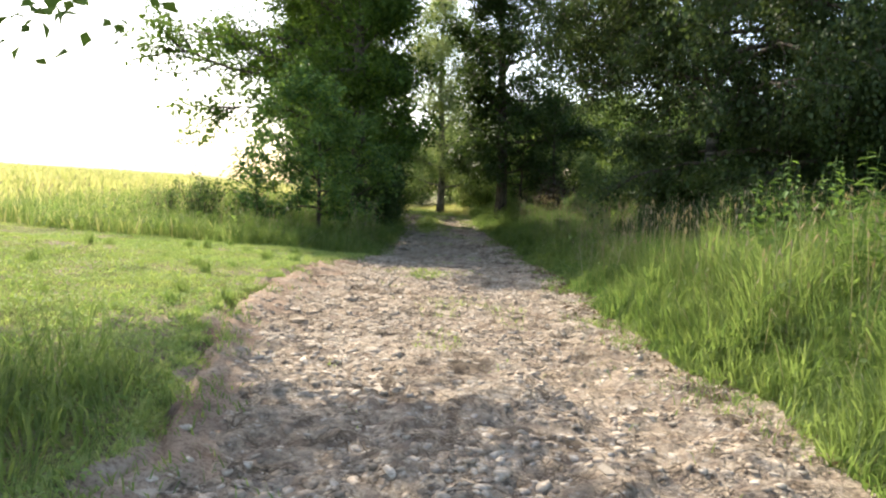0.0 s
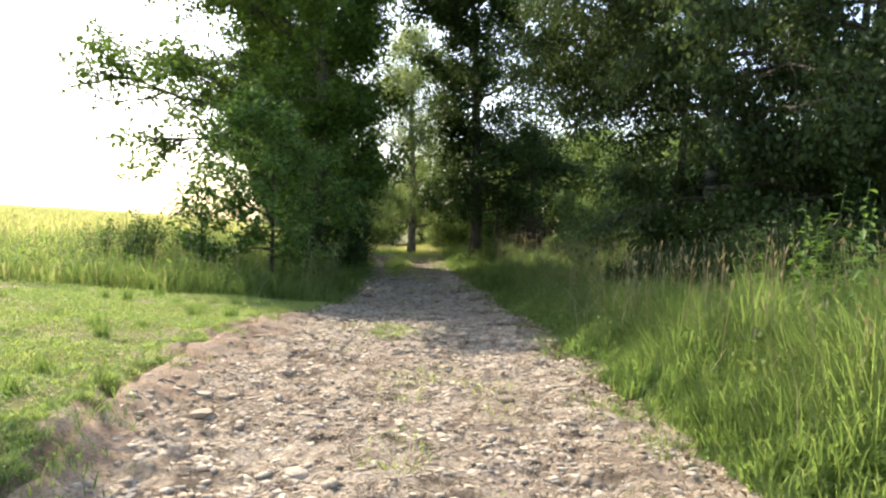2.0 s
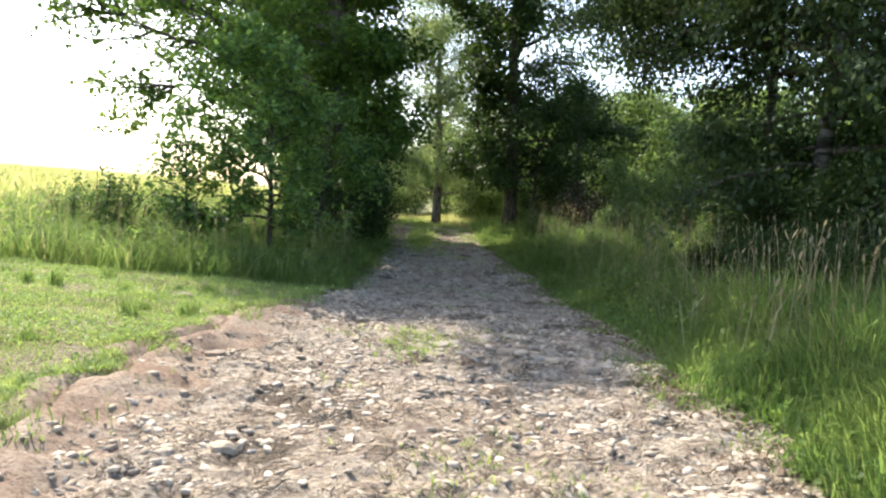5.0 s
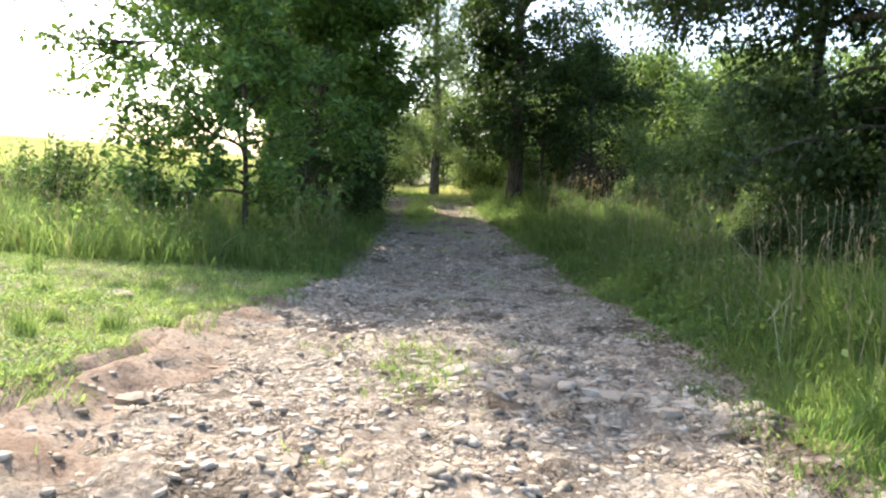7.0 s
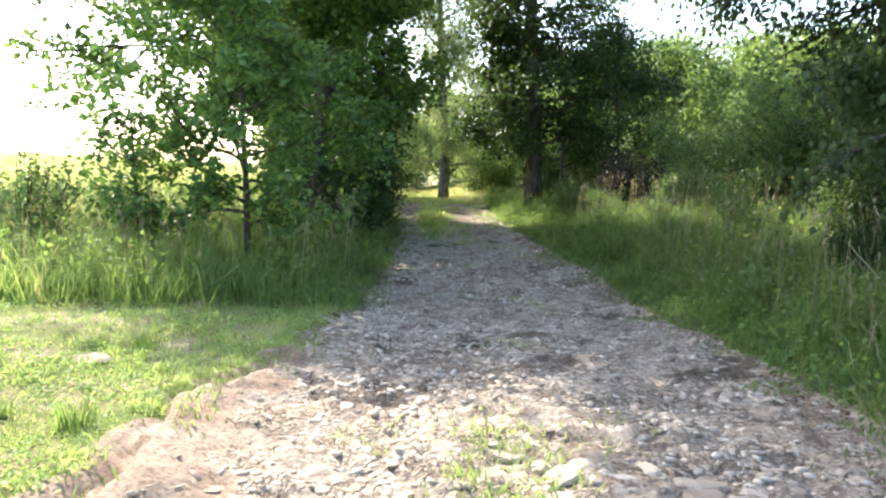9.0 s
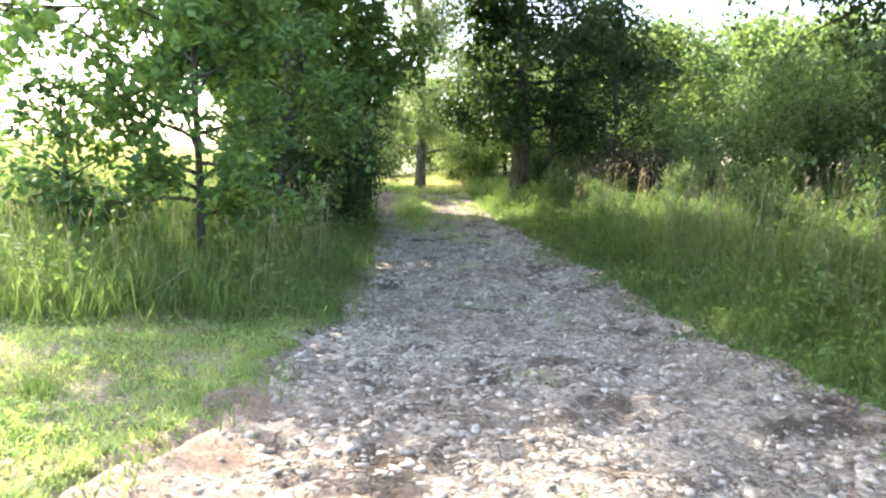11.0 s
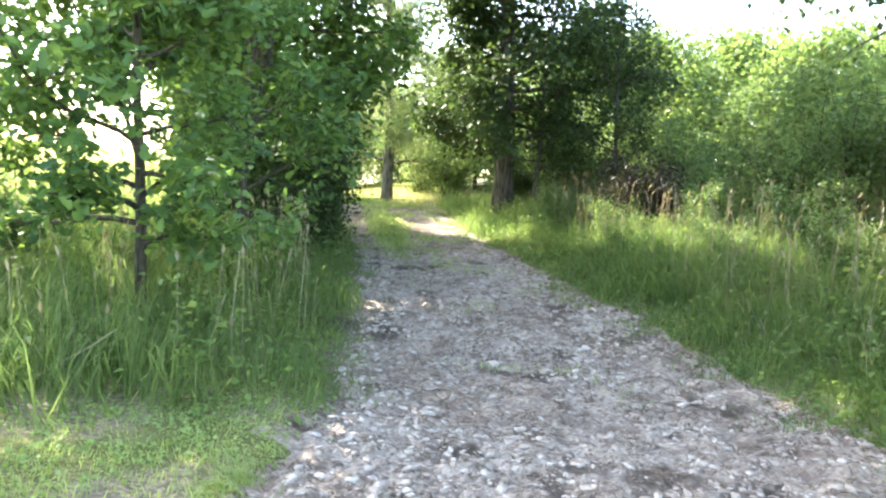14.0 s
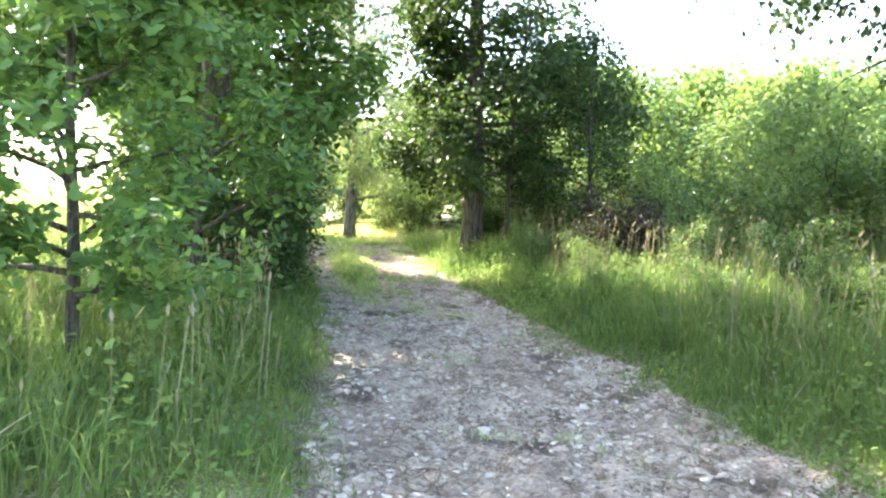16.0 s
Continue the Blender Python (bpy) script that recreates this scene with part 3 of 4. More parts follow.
def grow(seed, height, radius, trunk_r, first, boughs, lift, n_leaves, spread=0.28, lean=(0, 0), wide=None, top_taper=0.75, low_fill=0.6, jitter=0.16, extra=(), sag=0.02, rise=0.22):
    """Skeleton of a tree at the origin: trunk, limbs, and the places of its leaves."""
    rs = random.Random(seed)
    trunk = wander(rs, Vector((0, 0, -0.15)), Vector((lean[0], lean[1], 1)), height * 0.93, 12, 0.05, 0.05)
    tr = [trunk_r * (1.25 if i == 0 else 1) * (1 - 0.9 * (i / 12)) + 0.012 for i in range(13)]
    limbs, ends = [], []
    for b in range(boughs):
        f = first + (0.97 - first) * (b + rs.random() * 0.7) / boughs
        i = f * 12
        p = trunk[int(i)].lerp(trunk[min(int(i) + 1, 12)], i % 1)
        a = b * 2.399 + rs.uniform(-0.5, 0.5)
        q = (f - first) / (1 - first)
        prof = math.sin(math.pi * min(1, (q * top_taper + rise))) ** 0.7
        prof = max(prof, low_fill * (1 - q))
        reach = radius * prof * rs.uniform(0.75, 1.15)
        if wide:
            reach *= max(0.45, 1 + wide[2] * math.cos(a - math.atan2(wide[1], wide[0])))
        d = Vector((math.cos(a), math.sin(a), lift * (0.3 + q) + rs.uniform(-0.2, 0.35)))
        if b < len(extra):
            p, d = Vector(extra[b][0]), Vector(extra[b][1]) - Vector(extra[b][0])
            reach = d.length
        line = wander(rs, p, d, reach, 7, jitter if b >= len(extra) else 0.04, sag)
        r0 = max(0.010, min(tr[int(i)] * 0.55, 0.018 * reach + 0.008))
        bough = [(line, [r0 * (1 - 0.85 * k / 7) + 0.003 for k in range(8)])]
        for s in range(int(4 + reach * 2.2)):
            k = rs.uniform(1.6, 7)
            o = line[int(k)].lerp(line[min(int(k) + 1, 7)], k % 1)
            dd = (line[min(int(k) + 1, 7)] - line[max(int(k) - 1, 0)]).normalized() + Vector((rs.uniform(-1, 1), rs.uniform(-1, 1), rs.uniform(-0.8, 0.9))) * 0.9
            twig = wander(rs, o, dd, reach * rs.uniform(0.18, 0.42) + 0.15, 4, 0.22, sag * 1.5 - 0.04)
            bough.append((twig, [max(0.003, r0 * 0.35 * (1 - 0.2 * j)) for j in range(5)]))
            ends += twig[1:]
        limbs.append(bough)
    lr = np.random.default_rng(seed + 100)
    E = np.array([tuple(e) for e in ends])
    weight = np.repeat(lr.random(len(E) // 4) ** 1.3 + 0.08, 4)
    P = E[lr.choice(len(E), n_leaves, p=weight / weight.sum())] + lr.normal(0, spread, (n_leaves, 3)) * np.array([1, 1, 0.85])
    P = P[P[:, 2] > 0.15]
    return (trunk, tr), limbs, P


def tree(name, at, label, category, bark, leaf, leaf_size, shape, seed, droop=0.35, sides=10, group="", crown_label="", fine=False, **kw):
    t, limbs, P = grow(seed, **kw)
    at = (at[0], at[1], float(turf_z(at[0], at[1])))
    ob = thing(name, at, label, category, group)
    part("trunk", tubes("trunk", [t], bark, sides), ob)
    for bough in limbs:
        wood = BARK_OAK if bark is BARK_BIRCH else bark
        if fine:
            limb = part("limb", tubes("limb", bough[:1], wood, 6), ob)
            for twig in bough[1:]:
                part("twig", tubes("twig", [twig], wood, 4), limb)
        else:
            part("limb", tubes("limb", bough, wood, 5), ob)
    crown = part("crown", leaves("crown", P, leaf_size, shape, leaf, seed + 7, droop), ob, crown_label)
    return ob, crown, P


for P, name, size, mat, label in (
    herb_leaves("bank_herbs", 80000, 1.4, 7, 1.5, 32, lambda x, y: np.where(off_road(x, y)[1] > 0.05, (vnoise(x, y, 0.9, 61) > 0.42) * 0.9 + 0.1, 0) * np.clip(1.2 - 0.025 * y, 0.4, 1), lambda x, y: np.clip(off_road(x, y)[1] * 0.6, 0.06, 0.62) * (0.4 + 0.9 * vnoise(x, y, 1.1, 62)), 0.065, WEED, "low leafy herbs mixed into the bank grass"),
    herb_leaves("verge_herbs", 70000, -9, -1.4, 2, 34, lambda x, y: np.where(off_road(x, y)[0] > 0.05, tall_left(x, y) * ((vnoise(x, y, 0.9, 63) > 0.42) * 0.9 + 0.1), 0), lambda x, y: np.clip(off_road(x, y)[0] * 0.7, 0.1, 0.75) * (0.4 + 0.9 * vnoise(x, y, 1.1, 64)) * np.where(y < 8, 0.6, 1), 0.07, WEED, "low leafy herbs mixed into the verge grass"),
    herb_leaves("lawn_clover", 120000, -8, -1.3, 1, 18, lambda x, y: np.where((off_road(x, y)[0] > 0.02) & (tall_left(x, y) < 0.5), (0.55 * vnoise(x, y, 1.3, 65) + 0.45 * vnoise(x, y, 5.0, 66) > 0.47) * 0.9 + 0.05, 0), lambda x, y: 0.045 + 0 * x, 0.034, CLOVER, "clover and plantain leaves in the short lawn"),
):
    stuff(name, leaves(name, P, size, "plain", mat, 9, 0.1), label, "herbs")

# the large oak over the left of the track
tree("oak_tree", (-3.3, 27.0), "large spreading oak with dark trunk beside the track", "tree", BARK_OAK, LEAF_OAK, 0.175, "plain", 11,
     height=16, radius=4.1, trunk_r=0.30, first=0.17, boughs=58, lift=0.3, jitter=0.22, n_leaves=78000, spread=0.21, wide=(-1, -0.15, 0.48), low_fill=0.8, rise=0.42, top_taper=0.34, sag=0.0)
# dark alder on the right, leaved to the ground
tree("alder_tree", (2.4, 31.5), "dark dense alder with a thick shaded trunk", "tree", BARK_OAK, LEAF_ALDER, 0.165, "plain", 12,
     height=15, radius=3.2, trunk_r=0.26, first=0.14, boughs=64, lift=0.42, jitter=0.24, n_leaves=58000, spread=0.23, low_fill=0.6, wide=(1, -0.1, 0.22), rise=0.22, top_taper=0.5)
# a second oak, added behind the first to cast shade on the right bank
tree("oak_tree", (-5.4, 33.5), "tall narrow oak added behind its larger neighbour to shade the bank", "tree", BARK_OAK, LEAF_OAK, 0.19, "plain", 19,
     height=14, radius=3.0, trunk_r=0.22, first=0.14, boughs=36, lift=0.25, n_leaves=34000, spread=0.3, low_fill=0.8)
# added oak, hidden by the nearer trees, to keep sun off the far track
tree("oak_tree", (-6.3, 42.0), "unseen oak added far back to shade the end of the track", "tree", BARK_OAK, LEAF_OAK, 0.2, "plain", 27,
     height=12, radius=3.4, trunk_r=0.2, first=0.14, boughs=34, lift=0.3, n_leaves=30000, spread=0.32, low_fill=0.8)
# pale tree at the end of the track
tree("willow_tree", (-0.25, 39.0), "slender pale grey-green willow at the end of the track", "tree", BARK_WILLOW, LEAF_WILLOW, 0.17, "narrow", 13,
     height=12, radius=2.8, trunk_r=0.2, first=0.12, boughs=34, lift=0.55, n_leaves=30000, spread=0.28, droop=0.9)
# birches on the right bank
tree("birch_tree", (6.6, 18.3), "tall birch with pale trunk and drooping dark foliage", "tree", BARK_BIRCH, LEAF_BIRCH, 0.11, "plain", 14,
     height=14, radius=3.2, trunk_r=0.16, first=0.10, boughs=60, lift=0.3, jitter=0.24, n_leaves=68000, spread=0.2, droop=0.9, group="birches", low_fill=1.0, wide=(0.8, -0.75, 0.42), sag=-0.07, extra=[((0, 0, 4.0), (-2.4, 2.7, 5.0)), ((0, 0, 5.0), (-2.1, 2.2, 6.2)), ((0, 0, 5.6), (-1.7, 3.3, 6.8)), ((0, 0, 3.6), (-1.1, 3.6, 4.4))])
tree("birch_tree", (7.6, 22.8), "birch with a high weeping crown hanging towards the track", "tree", BARK_BIRCH, LEAF_BIRCH, 0.11, "plain", 28,
     height=12, radius=3.0, trunk_r=0.13, first=0.37, boughs=36, lift=0.35, jitter=0.2, n_leaves=56000, spread=0.22, droop=0.9, group="birches", low_fill=1.0, wide=(-1, -0.3, 0.6), sag=-0.03,
     extra=[((0, 0, 4.6), (-4.3, -1.2, 5.3)), ((0, 0, 5.5), (-4.6, -0.6, 6.3)), ((0, 0, 6.2), (-4.2, -1.8, 7.2)), ((0, 0, 5.0), (-3.4, -0.2, 5.6))])
tree("birch_tree", (8.4, 16.0), "leaning birch with dense shaded foliage", "tree", BARK_BIRCH, LEAF_BIRCH, 0.12, "plain", 15,
     height=12, radius=3.0, trunk_r=0.14, first=0.06, boughs=40, lift=0.3, n_leaves=48000, spread=0.24, droop=0.9, group="birches", sag=-0.05)
tree("birch_tree", (11.0, 19.5), "dark full birch at the back of the bank", "tree", BARK_BIRCH, LEAF_BIRCH, 0.12, "plain", 18,
     height=13, radius=3.2, trunk_r=0.15, first=0.05, boughs=34, lift=0.3, n_leaves=28000, spread=0.26, droop=0.9, group="birches", sag=-0.05)
# the tree beside the start, whose bough hangs in from above
tree("oak_tree", (-6.6, 7.9), "oak beside the lawn with an overhanging bough", "tree", BARK_OAK, LEAF_OAK, 0.14, "plain", 17,
     height=9.5, radius=3.9, trunk_r=0.2, first=0.45, boughs=22, lift=0.25, n_leaves=24000, spread=0.25, low_fill=0.9, extra=[((0, 0, 4.2), (3.35, -2.7, 2.75))])


def shrub(name, at, label, category, leaf, size, shape, seed, h, r, n, group=""):
    """A many-stemmed bush."""
    rs = random.Random(seed)
    stools, ends = [], []
    for s in range(9):
        a = s * 2.4 + rs.random()
        d = Vector((math.cos(a) * r / h * 0.7, math.sin(a) * r / h * 0.7, 1))
        line = wander(rs, Vector((math.cos(a) * 0.1, math.sin(a) * 0.1, -0.08)), d, h * rs.uniform(0.6, 1.0), 7, 0.14, 0.02)
        stool = [(line, [0.022 * (1 - k / 8.5) for k in range(8)])]
        for _ in range(10):
            k = rs.uniform(0.8, 6.9)
            o = line[int(k)].lerp(line[int(k) + 1], k % 1)
            tw = wander(rs, o, Vector((rs.uniform(-1, 1), rs.uniform(-1, 1), rs.uniform(-0.3, 0.8))), r * rs.uniform(0.2, 0.55), 4, 0.2, 0)
            stool.append((tw, [0.007 * (1 - j / 5.5) for j in range(5)]))
            ends += tw[1:]
        stools.append(stool)
    lr = np.random.default_rng(seed)
    E = np.array([tuple(e) for e in ends])
    P = E[lr.integers(0, len(E), n)] + lr.normal(0, 0.13 * r ** 0.5, (n, 3))
    P = P[P[:, 2] > 0.08]
    ob = thing(name, (at[0], at[1], float(turf_z(at[0], at[1]))), label, category, group)
    for stool in stools:
        part("stem", tubes("stem", stool, BARK_THIN, 5), ob)
    part("foliage", leaves("foliage", P, size, shape, leaf, seed + 1), ob)
    return ob


def again(ob, x, y, turn, s):
    c = copy_thing(ob, pose(x, y, float(turf_z(x, y)), 0, 0, turn))
    c.scale = (s, s, s)
    return c


# young oaks on the left verge
sap, sap_crown, sap_places = tree("oak_sapling", (-3.45, 20.0), "young oak with bright lobed leaves in tall grass", "young oak", BARK_THIN, LEAF_YOUNG, 0.125, "lobed", 21,
     height=4.7, radius=1.65, trunk_r=0.05, first=0.2, boughs=26, lift=0.35, n_leaves=8500, spread=0.11, low_fill=0.7, sides=8, jitter=0.3, fine=True, group="young oaks", wide=(-1, 0.1, 0.32))
tree("oak_sapling", (-3.0, 22.6), "slim young oak shaded by its neighbour", "young oak", BARK_THIN, LEAF_YOUNG, 0.13, "lobed", 22,
     height=3.8, radius=1.25, trunk_r=0.035, first=0.14, boughs=22, lift=0.3, n_leaves=3200, spread=0.11, low_fill=0.8, sides=8, jitter=0.3, fine=True, group="young oaks")
tree("oak_sapling", (-5.35, 20.6), "small thin oak at the meadow's edge", "young oak", BARK_THIN, LEAF_YOUNG, 0.13, "lobed", 23,
     height=2.6, radius=0.8, trunk_r=0.025, first=0.3, boughs=14, lift=0.4, n_leaves=1100, spread=0.12, sides=6, fine=True, group="young oaks")

# undergrowth
dark = shrub("hawthorn_bush", (-2.4, 24.6), "dense dark hawthorn bush under the oak", "bush", LEAF_ALDER, 0.09, "plain", 31, 2.6, 1.3, 9000, "undergrowth")
again(dark, -3.4, 26.0, 70, 1.1)
again(dark, -2.3, 27.6, 140, 1.0)
for q in ((3.6, 34.0, 200, 0.6), (6.8, 21.5, 60, 1.0), (7.2, 18.8, 300, 1.1), (6.3, 16.6, 90, 0.9), (8.3, 14.6, 10, 1.1), (9.3, 17.0, 50, 1.3), (8.5, 20.5, 160, 1.3), (10.5, 14.5, 222, 1.4), (5.2, 15.4, 33, 0.5), (6.0, 14.3, 140, 0.6), (5.1, 17.0, 250, 0.5), (6.6, 13.0, 15, 0.55), (5.5, 18.4, 290, 0.5), (4.7, 14.6, 200, 0.45), (5.1, 13.5, 75, 0.45), (4.7, 16.2, 310, 0.45), (5.6, 12.5, 110, 0.5), (4.5, 17.8, 185, 0.4), (11.5, 17.5, 20, 1.4), (12.0, 21.0, 120, 1.4), (5.6, 19.0, 77, 0.8)):
    again(dark, *q)
shrub("rusty_bush", (4.1, 26.3), "rust-brown dying bush in the undergrowth", "bush", LEAF_BROWN, 0.08, "plain", 32, 2.0, 1.0, 4500, "undergrowth")
thin, _, _ = tree("alder_sapling", (3.1, 31.0), "thin dark alder stem with sparse low leaves", "young tree", BARK_THIN, LEAF_ALDER, 0.10, "plain", 24,
     height=6.5, radius=1.3, trunk_r=0.05, first=0.2, boughs=20, lift=0.5, n_leaves=5000, spread=0.18, sides=7, fine=True, group="thin stems")
again(thin, 4.2, 28.2, 90, 0.85)
elder = shrub("elder_shrub", (-6.95, 20.6), "pale leafy shrub standing in the meadow", "shrub", LEAF_BUSH, 0.10, "plain", 33, 1.75, 0.65, 1300, "meadow shrubs")
again(elder, -8.3, 21.5, 80, 0.7)
again(elder, -5.7, 21.6, 160, 0.75)

lush = shrub("hazel_shrub", (7.3, 25.2), "leafy bright green hazel shrub on the bank", "shrub", LEAF_BUSH, 0.12, "plain", 34, 3.1, 1.6, 5500, "thicket")
again(lush, 9.6, 26.2, 80, 1.1)
again(lush, 8.4, 28.6, 160, 1.1)
again(lush, 11.0, 23.0, 220, 1.1)
again(lush, 5.7, 27.6, 20, 0.75)
again(lush, 6.1, 24.9, 300, 0.65)
again(lush, 7.6, 22.6, 130, 0.7)
for q in ((3.4, 36.0, 20, 1.0), (5.4, 34.5, 80, 1.0), (1.9, 38.2, 150, 0.8), (7.6, 34.0, 210, 1.0), (1.3, 41.5, 260, 0.9), (6.6, 31.5, 15, 0.8), (4.4, 32.8, 95, 0.7), (-3.8, 45.0, 33, 0.8), (-2.6, 47.0, 140, 0.9), (-5.6, 44.0, 200, 0.7), (3.0, 45.0, 10, 1.1), (10.0, 31.5, 77, 1.0)):
    again(lush, *q)
for q in ((3.6, 22.4, 10, 0.28), (4.6, 21.2, 70, 0.32), (4.3, 24.0, 130, 0.36), (5.2, 22.8, 200, 0.42), (3.4, 26.0, 260, 0.34), (4.9, 25.4, 310, 0.45), (2.9, 27.8, 45, 0.33), (5.6, 20.0, 95, 0.38), (3.1, 24.6, 180, 0.25), (4.4, 19.2, 20, 0.27)):
    again(lush, *q)

# sunlit thicket behind the bank and woods at the end
bright, _, _ = tree("hazel_tree", (9.0, 36.0), "sunlit bright green hazel in the thicket", "tree", BARK_THIN, LEAF_BUSH, 0.17, "plain", 25,
     height=5.2, radius=2.5, trunk_r=0.09, first=0.06, boughs=26, lift=0.5, n_leaves=17000, spread=0.32, low_fill=0.9, group="thicket")
for q in ((6.2, 38.5, 40, 0.95), (12.5, 34.0, 100, 1.0), (12.0, 39.0, 200, 1.2), (16.5, 35.5, 300, 1.1), (8.6, 42.5, 150, 1.2), (16.0, 29.5, 20, 0.9), (12.8, 28.2, 260, 0.7), (20.0, 31.0, 77, 1.1), (9.2, 30.5, 111, 0.62), (3.6, 43.0, 33, 1.0), (20.5, 38.0, 10, 1.3)):
    again(bright, *q)
for q in ((-1.6, 50.0, 10, 0.75), (1.6, 47.5, 80, 0.8), (-4.4, 54.0, 140, 0.9), (-7.5, 57.0, 200, 0.8), (4.5, 53.0, 260, 1.3), (0.3, 57.0, 320, 1.2), (-11.0, 61.0, 30, 0.8)):
    again(bright, *q)




# ---- weeds ----
def herb(name, at, label, category, seed, h, n, size, mat, group):
    """A stalk with pairs of pointed leaves."""
    rs = random.Random(seed)
    ob = thing(name, (at[0], at[1], float(turf_z(at[0], at[1]))), label, category, group)
    line = wander(rs, Vector((0, 0, -0.03)), Vector((rs.uniform(-0.1, 0.1), rs.uniform(-0.1, 0.1), 1)), h, 8, 0.05, 0.02)
    part("stalk", tubes("stalk", [(line, [0.006 * (1 - k / 10) for k in range(9)])], mat, 5), ob)
    one = solid("leaf", [(0, 0, 0), (0.17, 0.3, 0.02), (0.13, 0.65, 0), (0, 1, -0.14), (-0.13, 0.65, 0), (-0.17, 0.3, 0.02), (0, 0.45, -0.04)], [(0, 1, 6), (1, 2, 6), (2, 3, 6), (3, 4, 6), (4, 5, 6), (5, 0, 6)], mat)
    for i in range(n):
        q = 0.2 + 0.8 * i / n
        p = line[int(q * 7.9)].lerp(line[int(q * 7.9) + 1], (q * 7.9) % 1)
        sz = size * (1.1 - 0.6 * q) * rs.uniform(0.8, 1.2)
        part("leaf", one, ob, "", pose(*p, rs.uniform(-25, 20), rs.uniform(-15, 15), i * 90 + (i % 2) * 90 + rs.uniform(-25, 25)) @ Matrix.Diagonal((sz, sz, sz, 1)))
    return ob


nettle = herb("nettle", (4.0, 6.6), "tall nettle with pairs of toothed green leaves", "nettle", 1, 1.25, 22, 0.16, NETTLE, "nettles")
rs = random.Random(77)
for i in range(112):
    y = rs.uniform(5.6, 11.0)
    again(nettle, 3.7 + 2.2 * rs.random(), y, rs.uniform(0, 360), rs.uniform(0.85, 1.5) * (1.0 if y < 9.5 else 0.8))
for i in range(46):
    again(nettle, rs.uniform(-8.5, -3.6), rs.uniform(17.2, 22.0), rs.uniform(0, 360), rs.uniform(0.5, 0.95))
dock = herb("dock", (3.0, 17.4), "broad-leaved yellow-green dock plant in the grass", "weed", 2, 0.75, 12, 0.30, WEED, "docks")
for q in ((3.25, 17.7, 60, 0.9), (2.75, 17.2, 170, 0.8), (3.6, 12.3, 40, 0.7), (4.0, 20.6, 260, 0.9), (-4.6, 17.8, 90, 1.0), (-5.2, 18.5, 30, 1.1), (-4.1, 17.3, 210, 0.8), (-6.3, 18.7, 300, 1.1), (-7.4, 19.2, 20, 1.0), (-2.5, 17.9, 140, 0.7), (-2.2, 19.5, 240, 0.7)):
    again(dock, *q)

# ---- stones on the track ----
def stone_mesh(seed, big=False):
    rs = random.Random(seed)
    bm = bmesh.new()
    bmesh.ops.create_icosphere(bm, subdivisions=2 if big else 1, radius=0.5)
    fx, fz = rs.uniform(0.5, 0.85), rs.uniform(0.24, 0.36)
    off = Vector((rs.random() * 9, rs.random() * 9, seed))
    for v in bm.verts:
        v.co *= 1 + 0.5 * noise.noise(v.co * 1.8 + off) + rs.uniform(-0.22, 0.22) * (0.3 if big else 1)
        v.co.z = max(-0.6, min(0.55 + 0.25 * v.co.x if big else rs.uniform(0.22, 0.34), v.co.z * 1.5))
        v.co = Vector((v.co.x, v.co.y * fx, v.co.z * fz))
    me = bpy.data.meshes.new("stone")
    bm.to_mesh(me)
    bm.free()
    me.materials.append(STONE)
    return me


STONES = [stone_mesh(s) for s in range(1, 8)]
BIG = [stone_mesh(s, True) for s in range(20, 26)]


def gravel(n, x0, x1, y0, y1, s0, s1):
    """Small stones joined into one mesh."""
    xs, ys = rng.uniform(x0, x1, n), rng.uniform(y0, y1, n)
    l, r = edges(ys)
    keep = (xs > l + np.where(ys < 15.5, slope_width(ys) * rng.uniform(0.1, 0.9, n), 0.05)) & (xs < r - 0.02) & (rng.random(n) < 0.14 + 0.9 * (0.6 * vnoise(xs, ys, 1.3, 41) + 0.4 * vnoise(xs, ys, 4.0, 42) > 0.53))
    xs, ys = xs[keep], ys[keep]
    n = len(xs)
    zs = road_z(xs, ys)
    size = s0 + (s1 - s0) * rng.random(n) ** 3.0
    V, L, S, o = [], [], [], 0
    pick = rng.integers(0, 3, n)
    for k in range(3):
        me = STONES[2 * k]
        base = np.array([tuple(v.co) for v in me.vertices])
        tri = np.array([tuple(p.vertices) for p in me.polygons])
        i = np.where(pick == k)[0]
        a = rng.uniform(0, 2 * np.pi, len(i))
        c, s = np.cos(a)[:, None], np.sin(a)[:, None]
        bx, by, bz = base[None, :, 0], base[None, :, 1], base[None, :, 2]
        P = np.stack([bx * c - by * s, bx * s + by * c, bz + 0 * c + bx * rng.normal(0, 0.2, len(i))[:, None]], -1) * size[i][:, None, None]
        P += np.stack([xs[i], ys[i], zs[i] - size[i] * 0.07], 1)[:, None, :]
        V.append(P.reshape(-1, 3))
        L.append((np.arange(len(i))[:, None, None] * len(base) + tri[None]).ravel() + o)
        S.append(np.full(len(i) * len(tri), 3))
        o += len(i) * len(base)
    return packed("gravel", np.concatenate(V), np.concatenate(L), np.concatenate(S), STONE)


g = part("gravel", gravel(66000, -2.5, 2.4, 1.5, 24, 0.014, 0.12), road)
tagged(g, "loose angular gravel and stone chips", kind="stuff")
g = part("gravel", gravel(6000, -2.5, 2.4, 24, 44, 0.04, 0.11), road)
tagged(g, "loose angular gravel and stone chips", kind="stuff")

rs = random.Random(5)
count = 0
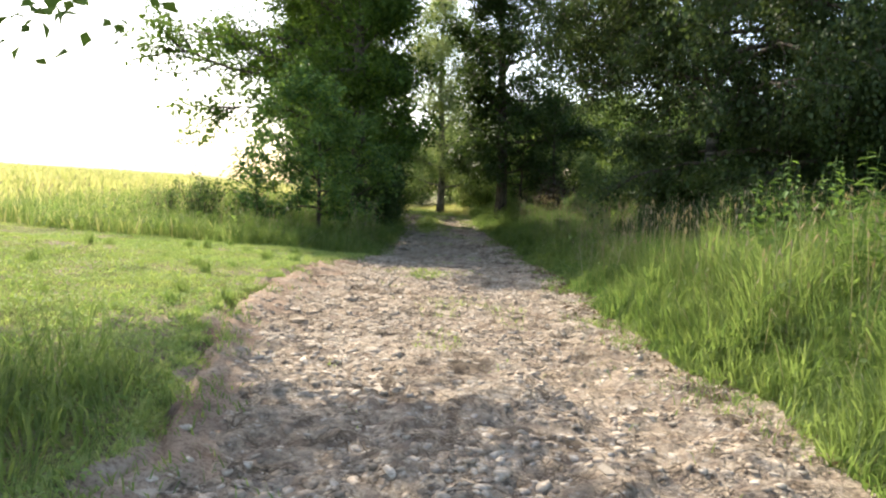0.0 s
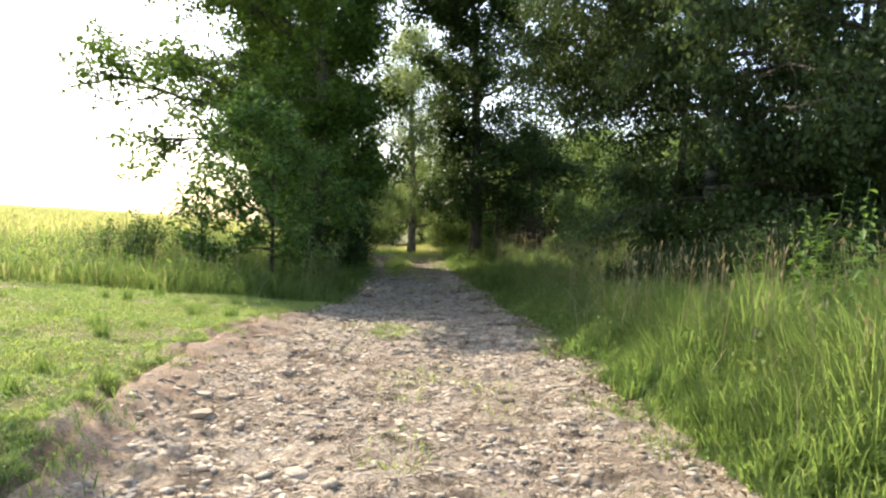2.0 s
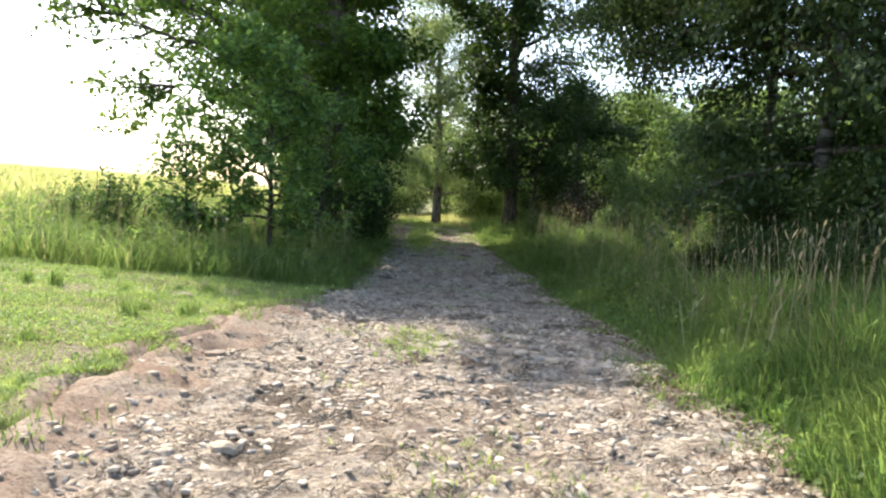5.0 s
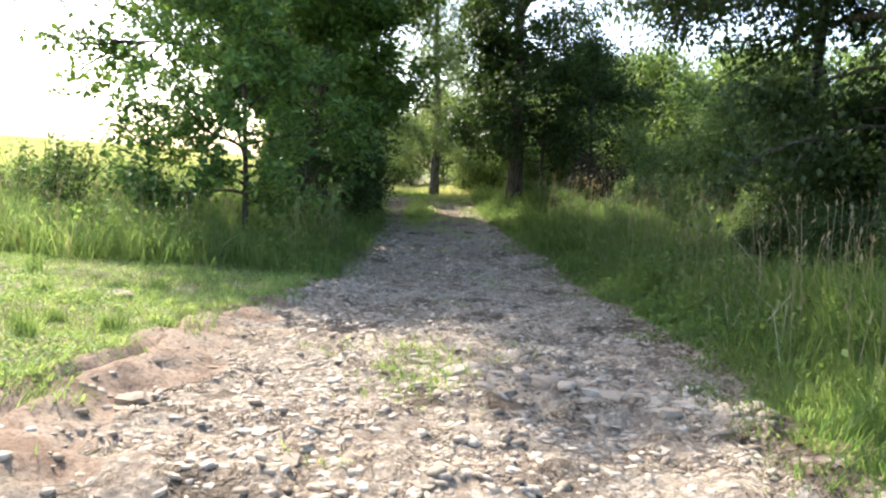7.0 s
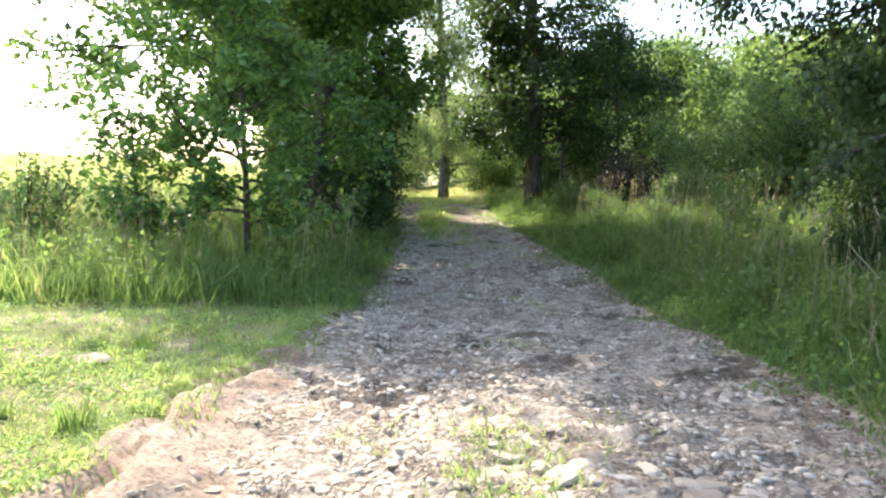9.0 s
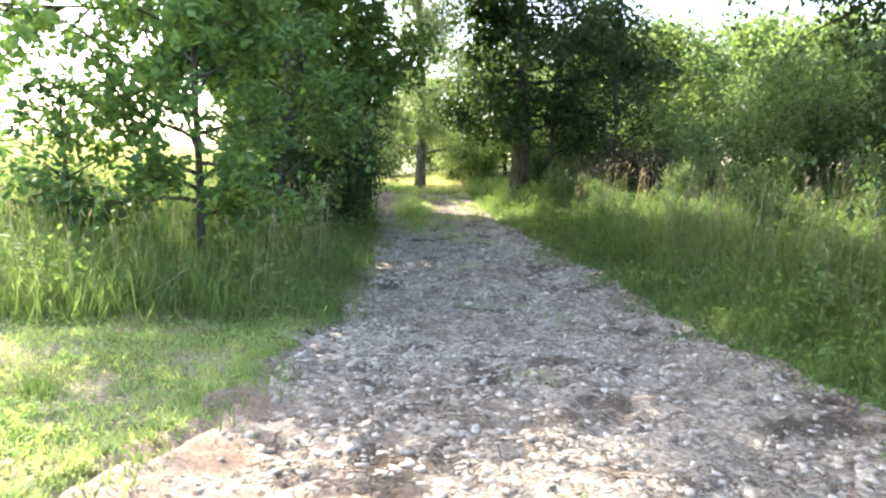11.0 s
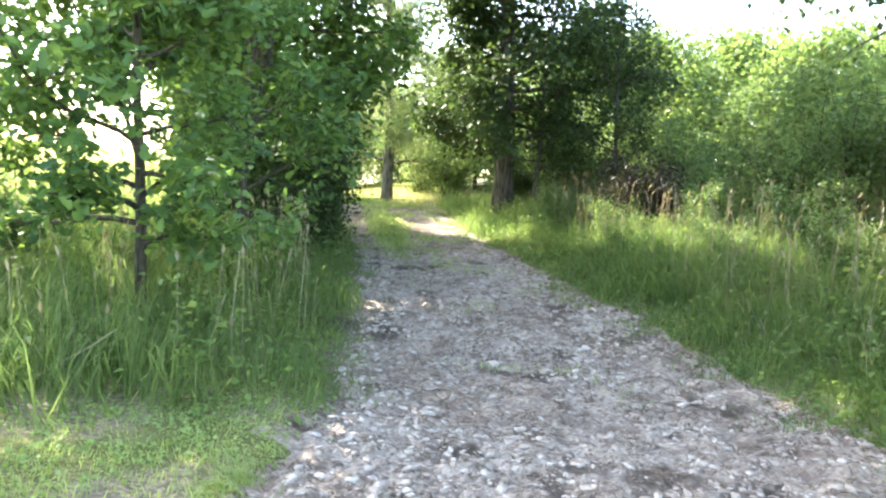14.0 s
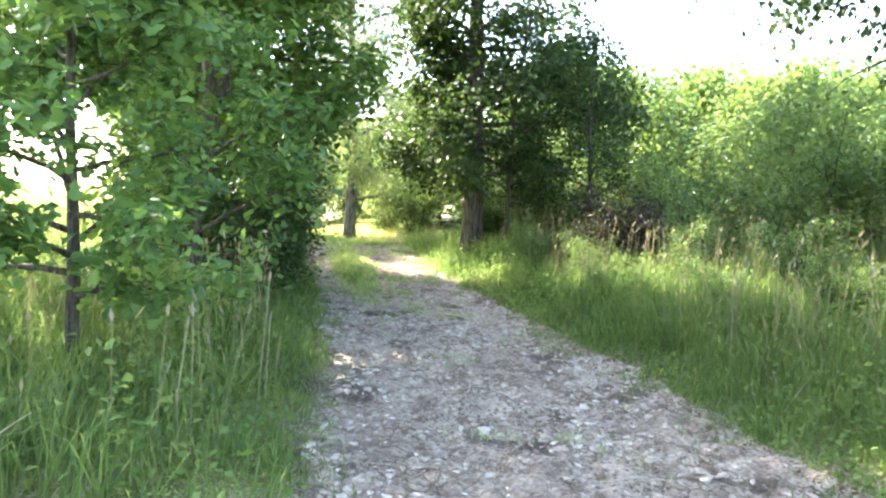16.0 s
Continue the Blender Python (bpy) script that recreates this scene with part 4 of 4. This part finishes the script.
# larger stones in the washed-out ledge across the track
for i in range(46):
    x = -0.2 + 2.3 * rs.random()
    y = 12.55 - 0.45 * (x - 0.5) + rs.gauss(0, 0.16)
    s = rs.uniform(0.09, 0.21)
    part("stone", BIG[i % 6], road, "", pose(x, y, float(road_z(x, np.array([y]))[0]) - 0.015, rs.uniform(-10, 10), rs.uniform(-10, 10), rs.uniform(0, 360)) @ Matrix.Diagonal((s, s, s, 1)))
for x, y, s in ((-1.52, 7.8, 0.24), (-1.9, 11.6, 0.25), (-1.2, 9.4, 0.18), (0.9, 8.6, 0.2), (-0.6, 6.5, 0.2)):
    part("stone", BIG[int(s * 50) % 6], road, "", pose(x, y, float(road_z(x, np.array([y]))[0]) - 0.005, 4, -5, 40 * x) @ Matrix.Diagonal((s, s, s, 1)))
while count < 245:
    x, y = rs.uniform(-2.2, 2.2), rs.uniform(2.5, 21)
    l, r = edges(np.array([y]))
    if not (l[0] + 0.1 < x < r[0] - 0.05) or vnoise(x, y, 1.2, 43) < 0.45:
        continue
    s = 0.06 + 0.13 * rs.random() ** 2.5
    z = float(road_z(x, np.array([y]))[0])
    part("stone", STONES[count % 7], road, "", pose(x, y, z - s * 0.05, rs.uniform(-14, 14), rs.uniform(-14, 14), rs.uniform(0, 360)) @ Matrix.Diagonal((s, s, s, 1)))
    count += 1

# 260 leaves of the nearest young oak, one by one
base, faces = LEAF_SHAPES["lobed"]
one_leaf = solid("leaf", base, faces, LEAF_YOUNG_ONE)
lr = np.random.default_rng(3)
near = sap_places[np.argsort(sap_places[:, 1])[:1500]]
near = near[lr.permutation(len(near))[:260]]
for p in near:
    s = float(lr.uniform(0.08, 0.15))
    part("leaf", one_leaf, sap_crown, "", pose(*p, lr.normal(-20, 25), lr.normal(0, 25), lr.uniform(0, 360)) @ Matrix.Diagonal((s, s, s, 1)))


# ---- small things ----
def flat_rock(at, s, turn):
    ob = new("flat_rock", BIG[2].copy())
    ob.matrix_basis = pose(at[0], at[1], float(turf_z(at[0], at[1])) - 0.01, 3, -4, turn) @ Matrix.Diagonal((s * 1.3, s, s * 0.45, 1))
    return tagged(ob, "flat pale rock lying half sunk in the lawn", "rock", "lawn rocks")


flat_rock((-3.35, 14.5), 0.34, 10)
flat_rock((-4.6, 10.4), 0.22, 80)
flat_rock((-2.75, 9.3), 0.16, 140)


def dry_stick(at, length, turn, rise, label):
    rs = random.Random(int(at[0] * 100 + at[1] * 10))
    line = wander(rs, Vector((0, 0, 0)), Vector((1, 0, rise)), length, 8, 0.10, 0.0)
    ob = new("dry_stick", tubes("dry_stick", [(line, [0.009 * (1 - k / 11) for k in range(9)])], STRAW, 6))
    ob.matrix_basis = pose(at[0], at[1], float(turf_z(at[0], at[1])) + at[2], 0, 0, turn)
    return tagged(ob, label, "stick")


dry_stick((-3.6, 17.8, 0.02), 0.75, 5, 0.5, "bleached dry stick caught in the verge grass")
dry_stick((3.3, 14.9, 0.02), 1.0, 30, 0.9, "grey dead branch rising from the bank grass")
dry_stick((3.9, 15.6, 0.02), 1.1, 160, 1.0, "bare dead branch among the bank weeds")

# dead leaves on the right margin
x, y = scatter(7500, 1.2, 3.2, 4, 26, lambda x, y: np.exp(-((x - edges(y)[1] - 0.02) / 0.26) ** 2))
P = np.stack([x, y, np.where(x > edges(y)[1], turf_z(x, y), road_z(x, y)) + 0.012], 1)
stuff("leaf_litter", leaves("leaf_litter", P, 0.05, "plain", LITTER, 91, 0.0), "scattered brown dead leaves along the track's margin", "leaf litter")

# dry bent stalks in the bank
x, y = scatter(420, 2.4, 6.0, 3.5, 20, lambda x, y: np.where(off_road(x, y)[1] > 0.35, 1, 0))
n = len(x)
stuff("dry_stalks", blades("dry_stalks", x, y, turf_z(x, y), rng.uniform(0.5, 1.05, n), rng.uniform(0.005, 0.009, n), rng.uniform(0.3, 1.5, n), STRAW), "pale dry stalks bending out of the bank", "grass")
